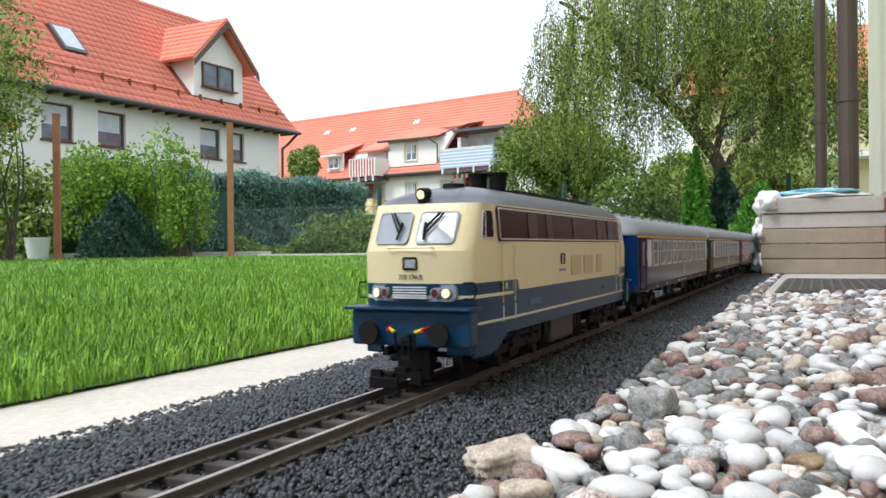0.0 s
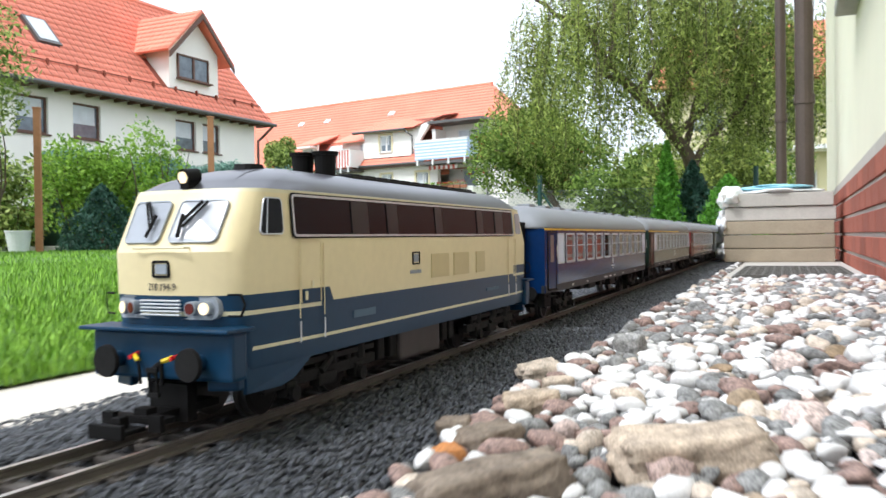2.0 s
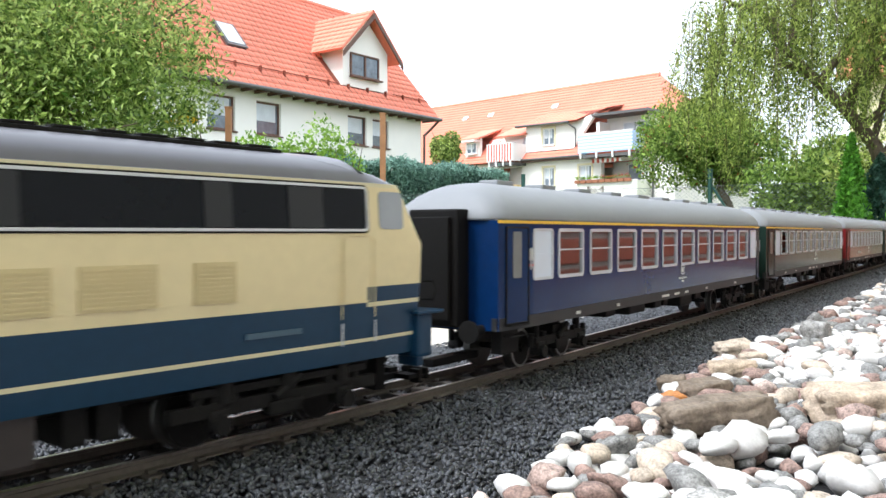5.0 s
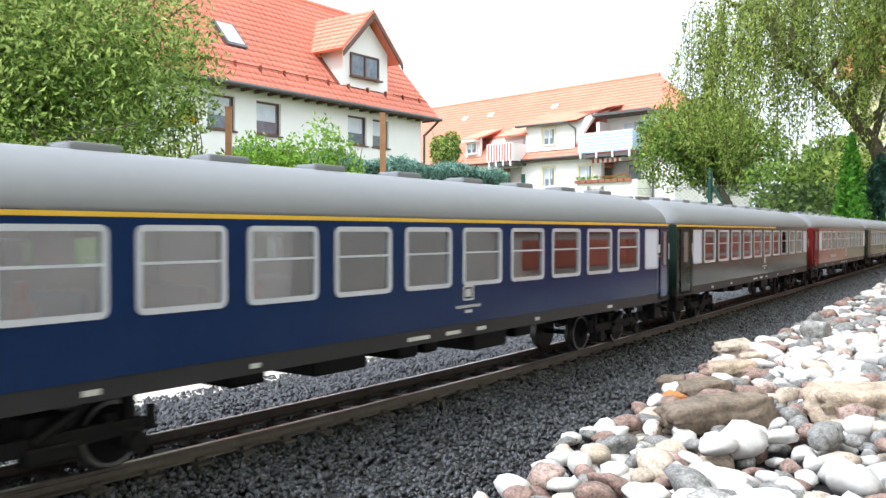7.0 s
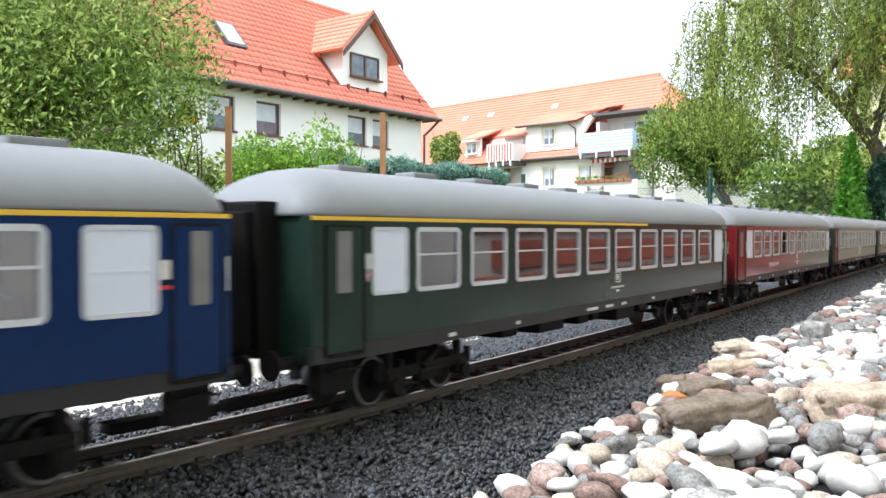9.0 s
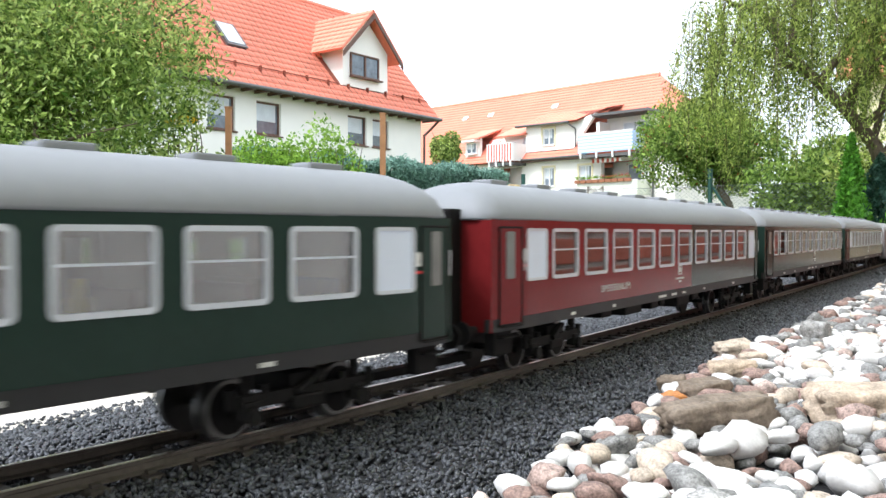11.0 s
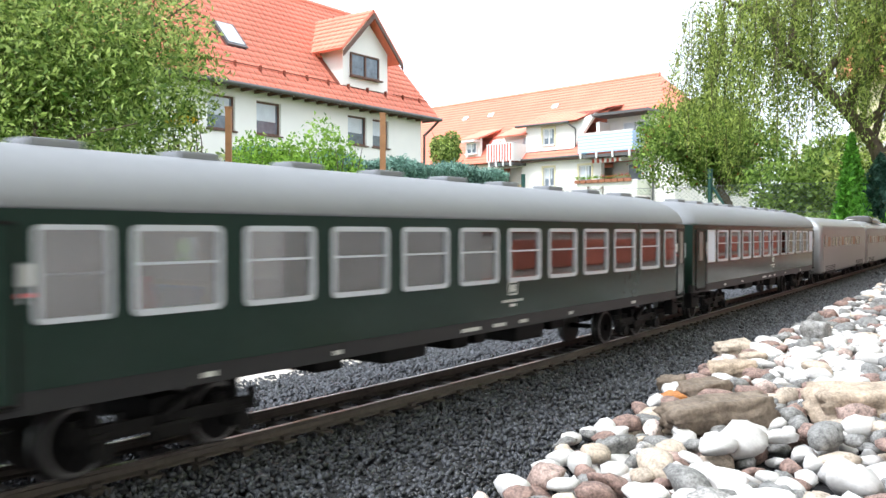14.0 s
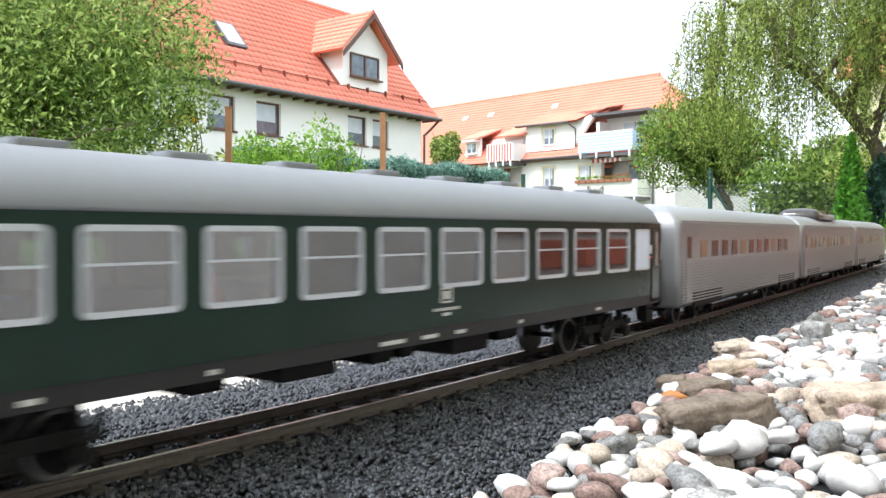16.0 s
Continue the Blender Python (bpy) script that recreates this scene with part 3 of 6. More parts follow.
def bogie(owner, xc, base, r, long=0.11, y=.046):
    """Side frames with axle boxes and springs over two wheelsets."""
    bm = bmesh.new()
    for k in (-1, 1):
        box(bm, xc - long / 2, k * y - .003, .022, xc + long / 2, k * y + .003, .031, bevel=.001)
        box(bm, xc - .014, k * y - .005, .016, xc + .014, k * y + .005, .026, bevel=.002)
        for a in (-1, 1):
            xa = xc + a * base / 2
            box(bm, xa - .007, k * y - .005, .0145, xa + .007, k * y + .005, .027, bevel=.002)
            tube(bm, (xa, k * (y + .005), .018), (xa, k * (y + .009), .018), .006, n=12)
            for d in (-.013, .013):
                tube(bm, (xa + d, k * y, .023), (xa + d, k * y, .036), .0032, n=8)
            tube(bm, (xa, k * (y - .002), .030), (xa, k * (y - .002), .044), .004, n=8)
        tube(bm, (xc - .010, k * (y + .004), .028), (xc + .012, k * (y + .004), .040), .003, n=8)
    box(bm, xc - .012, -y, .024, xc + .012, y, .040, bevel=.001)
    b = part("bogie", bm, DARK, owner)
    for a in (-1, 1):
        wheelset(xc + a * base / 2, r, owner, DARK if r > .02 else TYRE)
    return b


def rounded_panel(bm, x0, z0, x1, z1, y, thick, r, mi=0, n=4):
    """A flat rounded oblong in the xz plane, thick towards -y (or +y when thick is negative)."""
    pts = []
    for cx, cz, a0 in ((x1 - r, z1 - r, 0), (x0 + r, z1 - r, 90), (x0 + r, z0 + r, 180), (x1 - r, z0 + r, 270)):
        for i in range(n + 1):
            a = radians(a0 + 90 * i / n)
            pts.append((cx + r * math.cos(a), cz + r * math.sin(a)))
    back = [bm.verts.new((x, y, z)) for x, z in pts]
    front = [bm.verts.new((x, y - thick, z)) for x, z in pts]
    k = len(pts)
    fs = [bm.faces.new(front)] + [bm.faces.new((back[i], back[(i + 1) % k], front[(i + 1) % k], front[i])) for i in range(k)]
    for f in fs:
        f.material_index = mi
    return fs


def rounded_frame(bm, x0, z0, x1, z1, y, thick, r, w, mi=0, n=4):
    def loop(d, rr, yy):
        pts = []
        for cx, cz, a0 in ((x1 - d - rr, z1 - d - rr, 0), (x0 + d + rr, z1 - d - rr, 90), (x0 + d + rr, z0 + d + rr, 180), (x1 - d - rr, z0 + d + rr, 270)):
            for i in range(n + 1):
                a = radians(a0 + 90 * i / n)
                pts.append(bm.verts.new((cx + rr * math.cos(a), yy, cz + rr * math.sin(a))))
        return pts
    o0, o1, i1, i0 = loop(0, r, y), loop(0, r, y - thick), loop(w, max(r - w, .0004), y - thick), loop(w, max(r - w, .0004), y)
    k = len(o0)
    for a, b in ((o0, o1), (o1, i1), (i1, i0)):
        for i in range(k):
            f = bm.faces.new((a[i], a[(i + 1) % k], b[(i + 1) % k], b[i]))
            f.material_index = mi


def loco_levels():
    L = LOCO_L
    spec = [(.043, .010, .0640, .010), (.0562, .007, .0655, .010), (.0588, .007, .0656, .010), (.0810, .004, .0665, .010), (.0842, .004, .0667, .010),
            (.0952, .002, .0670, .011), (.1250, .000, .0672, .012), (.1340, .005, .06645, .013), (.1500, .015, .0651, .013), (.1668, .025, .0637, .013), (.1695, .027, .0640, .014),
            (.1700, .030, .0620, .016), (.1760, .042, .0580, .024), (.1825, .062, .0480, .030), (.1875, .087, .0350, .028), (.1905, .112, .0180, .016)]
    return [(z, ring(i, L - i, w, r, (.113, L - .072), front=(.6, .35, .12, -.12, -.35, -.6))) for z, i, w, r in spec]


def taper(vehicle, length, width, nose, span, skip=(), blunt=(), shrink=1.0, bow=0.0):
    """Draws the sides in by a share of the width, and further by the share "nose" over the last stretch before both ends."""
    for ob in vehicle.children_recursive:
        if ob.type != "MESH" or ob.name.split(".")[0] in skip:
            continue
        m, up = ob.matrix_basis.copy(), ob.parent
        while up != vehicle:
            m, up = up.matrix_basis @ m, up.parent
        back = m.inverted()
        for v in ob.data.vertices:
            p = m @ v.co
            u = min(max((span - min(p.x, length - p.x)) / span, 0), 1.15)
            p.y *= width * (1 - (0 if blunt and ob.name.startswith(blunt) else nose) * u ** 1.4)
            if bow and not ob.name.startswith(blunt):
                p.x += bow * (p.y / .06) ** 2 * min(max(1 - p.x / .07, 0), 1)
            p.x = length - (length - p.x) * shrink
            v.co = back @ p


def build_loco():
    loco = thing("diesel_locomotive", "cream and ocean blue model diesel locomotive with grey roof", "model locomotive")
    def pick(i, k, n):
        side = k in range(5, 8) or k in range(20, 23)
        mid = k in (6, 21)
        if i < 1: return 1
        if i == 1: return 2 if (k in range(3, 9) or k in range(17, 25)) and side else 1
        if i == 2: return 1
        if i == 3: return 1 if mid else 2
        if i == 4: return 0 if mid else 1
        if i < 9: return 0
        if i == 9: return 2
        return 3
    body = part("body", loft(loco_levels(), pick), [CREAM, BLUE, LINE, LOCO_ROOF], loco)
    body.data.set_sharp_from_angle(angle=radians(32))
    tilt = lambda z: .0672 if z < .126 else .0672 - (z - .126) * .0035 / .0365
    L = LOCO_L
    for k in (-1, 1):
        def side(name, bm, mats, label=""):
            o = part(name, bm, mats, loco, label)
            if k > 0:
                o.matrix_basis = Matrix.Translation((0, 0, 0)) @ Matrix.Rotation(math.pi, 4, "Z") @ Matrix.Translation((-L, 0, 0))
            return o
        a = math.degrees(math.atan(.0035 / .0418))
        def raked(bm):
            for v in bm.verts:
                v.co.x += max(0, .050 - v.co.x) * .40 * (v.co.z - .0115) / .027
        def leant(bm):
            bmesh.ops.transform(bm, matrix=Matrix.Translation((0, -.0674, .125)) @ Matrix.Rotation(-radians(a), 4, "X"), verts=bm.verts)
            return bm
        bm = bmesh.new(); rounded_panel(bm, .0765, .0110, .607, .0405, 0, .0004, .003); side("engine_room_window", leant(bm), SMOKED, "long brown-tinted window band")
        # thin plates on the band paint in the reflections seen on its glass
        for x, w in ((.165, .030), (.232, .022), (.345, .018), (.47, .020), (.535, .03)):
            side("window_blind", leant(boxed(x, -.0009, .0122, x + w, -.0003, .0392)), BAND_SHEEN, "slightly lighter patch standing for a reflection on the window band")
        bm = bmesh.new(); rounded_frame(bm, .0731, .0086, .6104, .0428, .0002, .0008, .0045, .0016); side("window_gasket", leant(bm), BLACK)
        bm = bmesh.new(); rounded_frame(bm, .0745, .0098, .609, .0416, .0002, .0016, .004, .0017); side("window_surround", leant(bm), CHROME, "silver window surround")
        bm = bmesh.new(); rounded_panel(bm, .027, .0125, .0600, .0375, 0, .0004, .004); raked(bm); side("cab_side_window", leant(bm), SMOKED)
        bm = bmesh.new(); rounded_frame(bm, .0260, .0115, .0610, .0385, .0002, .0009, .0045, .0010); box(bm, .0350, -.0010, .0125, .0358, .0, .0375); raked(bm); side("cab_window_frame", leant(bm), CHROME)
        bm = bmesh.new(); rounded_panel(bm, .622, .0115, .650, .039, 0, .0004, .004); side("rear_cab_window", leant(bm), CAB_GLASS)
        for x0, x1 in ((.083, .112), (.584, .612)):
            bm = bmesh.new()
            rounded_frame(bm, x0, .0850, x1, .1325, -.0668, .0006, .0015, .0007)
            side("cab_door", bm, CREAM)
            for x in (x0 - .003, x1 + .003):
                bm = bmesh.new()
                tube(bm, (x, -.0685, .0560), (x, -.0685, .0715), .0007, n=8)
                tube(bm, (x, -.0682, .0740), (x, -.0682, .130), .0005, n=8, mi=1)
                side("handrail", bm, [CHROME, CREAM], "thin upright handrail")
        for x0, x1 in ((.330, .378), (.392, .438), (.462, .492)):
            bm = bmesh.new(); box(bm, x0, -.0677, .092, x1, -.0670, .1165)
            for i in range(9):
                z = .0935 + i * .0025
                box(bm, x0 + .001, -.0681, z, x1 - .001, -.0674, z + .0012)
            side("vent_grille", bm, material("vent_tan_%d_%d" % (int(x0 * 1000), k + 1), (0.56, 0.46, 0.25), 0.5, vary=0.06))
        bm = bmesh.new(); rounded_frame(bm, .284, .1070, .3010, .1195, -.0670, .0010, .0018, .0014); side("emblem", bm, BLACK, "dark outlined oblong emblem")
        bm = bmesh.new(); rounded_panel(bm, .287, .1095, .298, .117, -.0670, .0006, .001); side("emblem_plate", bm, GREY_POD)
        bm = bmesh.new()
        for i in range(7):
            box(bm, .279 + i * .0038, -.0676, .0985, .2816 + i * .0038, -.0669, .1018)
        side("side_number", bm, GREY_POD, "small grey lettering")
        bm = bmesh.new(); box(bm, .165, -.0670, .0665, .205, -.0655, .0725); side("lettering_panel", bm, material("blue_grey_print_%d" % (k + 1), (0.06, 0.11, 0.16), 0.6))
        bm = bmesh.new(); box(bm, .50, -.0670, .068, .545, -.0655, .0715); side("lettering_panel", bm, bpy.data.materials["blue_grey_print_%d" % (k + 1)])
        bm = bmesh.new()
        vs = [bm.verts.new(c) for c in ((.113, -.0672, .0842), (.130, -.0672, .0842), (.124, -.0672, .0952), (.113, -.0672, .0952))]
        f = bm.faces.new(vs)
        r = bmesh.ops.extrude_face_region(bm, geom=[f])
        for v in r["geom"]:
            if isinstance(v, bmesh.types.BMVert): v.co.y -= .0004
        side("blue_flash", bm, BLUE)
        bm = bmesh.new(); box(bm, .085, -.0676, .0845, .1100, -.0668, .0948, bevel=.0003); side("door_panel", bm, BLUE, "blue lower panel of the cab door")
        bm = bmesh.new(); tube(bm, (.0885, -.0684, .0870), (.0885, -.0684, .0935), .0012, n=8); tube(bm, (.099, -.0676, .0965), (.099, -.0676, .1010), .0007, n=6); side("door_handle", bm, LINE)
        # side skirt that runs down behind the buffers
        bm = bmesh.new()
        vs = [bm.verts.new(c) for c in ((.012, -.0636, .0445), (.104, -.0636, .0445), (.078, -.0630, .0300), (.060, -.0626, .0262), (.014, -.0626, .0262))]
        f = bm.faces.new(vs)
        r = bmesh.ops.extrude_face_region(bm, geom=[f])
        for v in r["geom"]:
            if isinstance(v, bmesh.types.BMVert): v.co.y += .0030
        bmesh.ops.recalc_face_normals(bm, faces=bm.faces)
        side("side_skirt", bm, BLUE)
    # the two ends
    for k, x0, sgn in (("front", 0.0, 1), ("rear", LOCO_L, -1)):
        e = Matrix() if sgn > 0 else Matrix.Translation((LOCO_L, 0, 0)) @ Matrix.Rotation(math.pi, 4, "Z")
        def end(name, bm, mats, label="", parent=loco):
            o = part(name, bm, mats, parent, label)
            o.matrix_basis = e
            return o
        slope = Matrix.Translation((-.0006, 0, .1270)) @ Matrix.Rotation(math.atan2(.0240, .0400), 4, "Y") @ Matrix.Rotation(-math.pi / 2, 4, "Z")
        for y in (-1, 1):
            bm = bmesh.new()
            rounded_panel(bm, *( (.006, .0065, .047, .0385) if y > 0 else (-.047, .0065, -.006, .0385)), 0, .0006, .004)
            bmesh.ops.transform(bm, matrix=slope, verts=bm.verts); end("windscreen", bm, CAB_GLASS, "windscreen with a sky reflection in its pale colour")
            bm = bmesh.new()
            rounded_frame(bm, *( (.0045, .005, .0485, .040) if y > 0 else (-.0485, .005, -.0045, .040)), .0005, .0016, .005, .0014)
            bmesh.ops.transform(bm, matrix=slope, verts=bm.verts); end("windscreen_frame", bm, GREY_POD)
            bm = bmesh.new()
            c = .020 * y
            tube(bm, (c + .012 * y, -.003, .037), (c - .003 * y, -.003, .016), .0010, n=6)
            tube(bm, (c + .008 * y, -.0035, .037), (c - .006 * y, -.0035, .019), .0013, n=6)
            tube(bm, (c - .006 * y, -.0035, .026), (c - .0035 * y, -.0035, .008), .0015, n=6)
            bmesh.ops.transform(bm, matrix=slope, verts=bm.verts); end("wiper", bm, BLACK, "black windscreen wiper")
            # lamps
            for yy, mt, nm in ((.043, LAMP_ON, "headlight"), (.031, RED_LAMP, "tail_light")):
                bm = bmesh.new(); tube(bm, (-.0045, y * yy, .0868), (.004, y * yy, .0868), .0050, n=18); end(nm + "_ring", bm, GREY_POD)
                bm = bmesh.new(); tube(bm, (-.0052, y * yy, .0868), (.004, y * yy, .0868), .0040 if nm == "headlight" else .0038, n=18); end(nm, bm, mt if sgn > 0 or nm != "headlight" else LAMP_OFF)
            # buffers
            bm = bmesh.new(); tube(bm, (.012, y * .0385, .0510), (-.014, y * .0385, .0510), .0055, n=16); tube(bm, (.012, y * .0385, .0510), (.002, y * .0385, .0510), .0085, n=16); b = end("buffer", bm, BLUE)
            bm = bmesh.new(); tube(bm, (-.014, y * .0385, .0510), (-.0172, y * .0385, .0510), .0115, .0108, n=24); o = part("buffer_plate", bm, DARK, b, "dark round buffer plate")
            bm = bmesh.new(); tube(bm, (-.002, y * .021, .0555), (-.012, y * .019, .0540), .0016, n=8); end("hose_tap", bm, RED)
            bm = bmesh.new(); tube(bm, (-.008, y * .0185, .0545), (-.012, y * .011, .0520), .0017, n=8); tube(bm, (-.012, y * .011, .052), (-.011, y * .010, .036), .0014, n=6, mi=1); end("brake_hose", bm, [YELLOW, BLACK])
            bm = bmesh.new()
            pts = [(-.002, y * .060, .096), (-.004, y * .071, .096), (-.004, y * .074, .089), (-.004, y * .071, .0815), (-.002, y * .060, .0815)]
            for p, q in zip(pts, pts[1:]): tube(bm, p, q, .0008, n=6)
            end("corner_handrail", bm, BLACK)
            bm = bmesh.new(); box(bm, .001, y * .052 - .012, .030, .010, y * .052 + .012, .053, bevel=.002); end("step_panel", bm, BLUE)
        bm = bmesh.new(); rounded_panel(bm, -.052, .0790, .052, .0946, 0, .0058, .006)
        bmesh.ops.transform(bm, matrix=Matrix.Translation((.0045, 0, 0)) @ Matrix.Rotation(-math.pi / 2, 4, "Z"), verts=bm.verts); pod = end("lamp_panel", bm, GREY_POD, "grey lamp panel across the nose")
        bm = bmesh.new()
        for i in range(5): box(bm, -.0030, -.021, .0816 + i * .0024, -.0008, .021, .0830 + i * .0024, bevel=.0005)
        end("lamp_grille", bm, CHROME)
        bm = bmesh.new(); box(bm, -.012, -.070, .0715, .020, .070, .0742, bevel=.001); end("running_board", bm, BLUE)
        bm = bmesh.new(); box(bm, -.002, -.066, .038, .016, .066, .0715, bevel=.003); end("buffer_beam", bm, BLUE)
        bm = bmesh.new()
        tube(bm, (-.002, 0, .048), (-.010, 0, .044), .003, n=8)
        for yy in (-.0035, .0035): tube(bm, (-.010, yy, .044), (-.008, yy, .028), .0012, n=6)
        box(bm, -.011, -.005, .044, -.009, .005, .047); box(bm, -.010, -.005, .027, -.007, .005, .030)
        end("screw_coupling", bm, DARK)
        bm = bmesh.new()
        box(bm, -.027, -.026, .0135, -.015, .026, .0170); box(bm, -.026, -.010, .0125, .05, .010, .0175)
        box(bm, -.031, -.027, .009, -.0265, -.016, .0200); box(bm, -.031, .016, .009, -.0265, .027, .0200)
        box(bm, -.050, -.013, .0095, -.029, .013, .0125, bevel=.001); box(bm, -.054, -.015, .0080, -.050, .015, .0175, bevel=.001); box(bm, -.044, -.004, .0125, -.036, .004, .0200, bevel=.001); box(bm, -.022, -.006, .0170, -.012, .006, .0215); box(bm, .006, -.018, .008, .016, .018, .034)
        end("coupler", bm, BLACK, "black hook-and-loop model coupler")
        bm = bmesh.new(); tube(bm, (.040, 0, .1800), (.0250, 0, .1780), .0056, .0062, n=20); box(bm, .026, -.004, .170, .038, .004, .178); hl = end("top_headlight_housing", bm, BLACK)
        bm = bmesh.new(); tube(bm, (.0255, 0, .1781), (.0242, 0, .1778), .0042, n=20); end("top_headlight", bm, LAMP_ON if sgn > 0 else LAMP_OFF)
        bm = bmesh.new(); rounded_frame(bm, -.009, .1075, .009, .1195, 0, .0016, .0024, .0017); rounded_panel(bm, -.006, .1100, .006, .1170, 0, .0010, .001, 1)
        bmesh.ops.transform(bm, matrix=Matrix.Translation((.0012, 0, 0)) @ Matrix.Rotation(-math.pi / 2, 4, "Z"), verts=bm.verts); end("front_emblem", bm, [BLACK, GREY_POD], "dark outlined oblong emblem")
        bm = bmesh.new(); tube(bm, (-.0045, -.027, .1280), (-.0045, .027, .1280), .0007, n=6)
        for yy in (-.027, .027): tube(bm, (.001, yy, .1280), (-.0045, yy, .1280), .0008, n=6)
        end("front_handrail", bm, LINE)
        if sgn > 0:
            lettering("number_lettering", "218 194-9", .0070, TANK, loco, Matrix.Translation((.0004, 0, .1010)) @ Matrix.Rotation(-math.pi / 2, 4, "Z") @ Matrix.Rotation(math.pi / 2, 4, "X"))
    # roof gear
    for y in (-.013, .013):
        bm = bmesh.new(); tube(bm, (.205, y, .182), (.205, y, .2095), .0090, .0110, n=20, caps=False); tube(bm, (.205, y, .2085), (.205, y, .2115), .0125, .0130, n=20)
        part("exhaust", bm, BLACK, loco, "black flared exhaust pipe")
    part("roof_duct", boxed(.23, -.028, .1840, .56, .028, .1915, bevel=.002), BLACK, loco)
    for i in range(12): part("roof_ventilator", boxed(.235 + i * .027, -.026, .1910, .255 + i * .027, .026, .1935, bevel=.0008), BLACK, loco)
    for x in (.105, .60):
        bm = bmesh.new(); tube(bm, (x, 0, .187), (x, 0, .1930), .014, .012, n=16); part("roof_fan", bm, BLACK, loco)
    bm = bmesh.new(); box(bm, .05, -.045, .036, LOCO_L - .05, .045, .056, bevel=.002); part("underframe", bm, BLACK, loco)
    bm = bmesh.new(); box(bm, .275, -.056, .014, .375, .056, .050, bevel=.003); part("fuel_tank", bm, TANK, loco, "dark brown fuel tank")
    for x in (.235, .26, .39, .41): part("equipment_box", boxed(x, -.052, .020, x + .014, .052, .050, bevel=.002), DARK, loco)
    for xc in (.140, .540):
        bogie(loco, xc, .105, .0215, long=.17, y=.050)
        bm = bmesh.new()
        for y in (-.056, .056):
            tube(bm, (xc - .05, y, .030), (xc - .05, y, .050), .006, n=10); tube(bm, (xc + .05, y, .030), (xc + .05, y, .050), .006, n=10); tube(bm, (xc, y, .032), (xc, y, .052), .007, n=10)
            box(bm, xc - .075, y - .003, .035, xc + .075, y + .003, .040, bevel=.001)
        part("bogie_spring", bm, DARK, loco)
    taper(loco, LOCO_L, .91, .09, .09, ("wheelset", "bogie"), ("buffer", "hose_tap", "brake_hose", "running_board", "coupler", "screw"), .984, .016)
    return loco


WX = [0.115 + 0.0766 * i for i in range(10)]


def runs(bm, x0, y0, z0, x1, y1, z1):
    """A long bar in short lengths, which can follow the drawn-in ends of a coach."""
    xs = [x0] + [x for x in (.02, .035, .058, .3, COACH_L - .058, COACH_L - .035, COACH_L - .02) if x0 < x < x1] + [x1]
    for a, b in zip(xs, xs[1:]):
        box(bm, a, y0, z0, b, y1, z1)


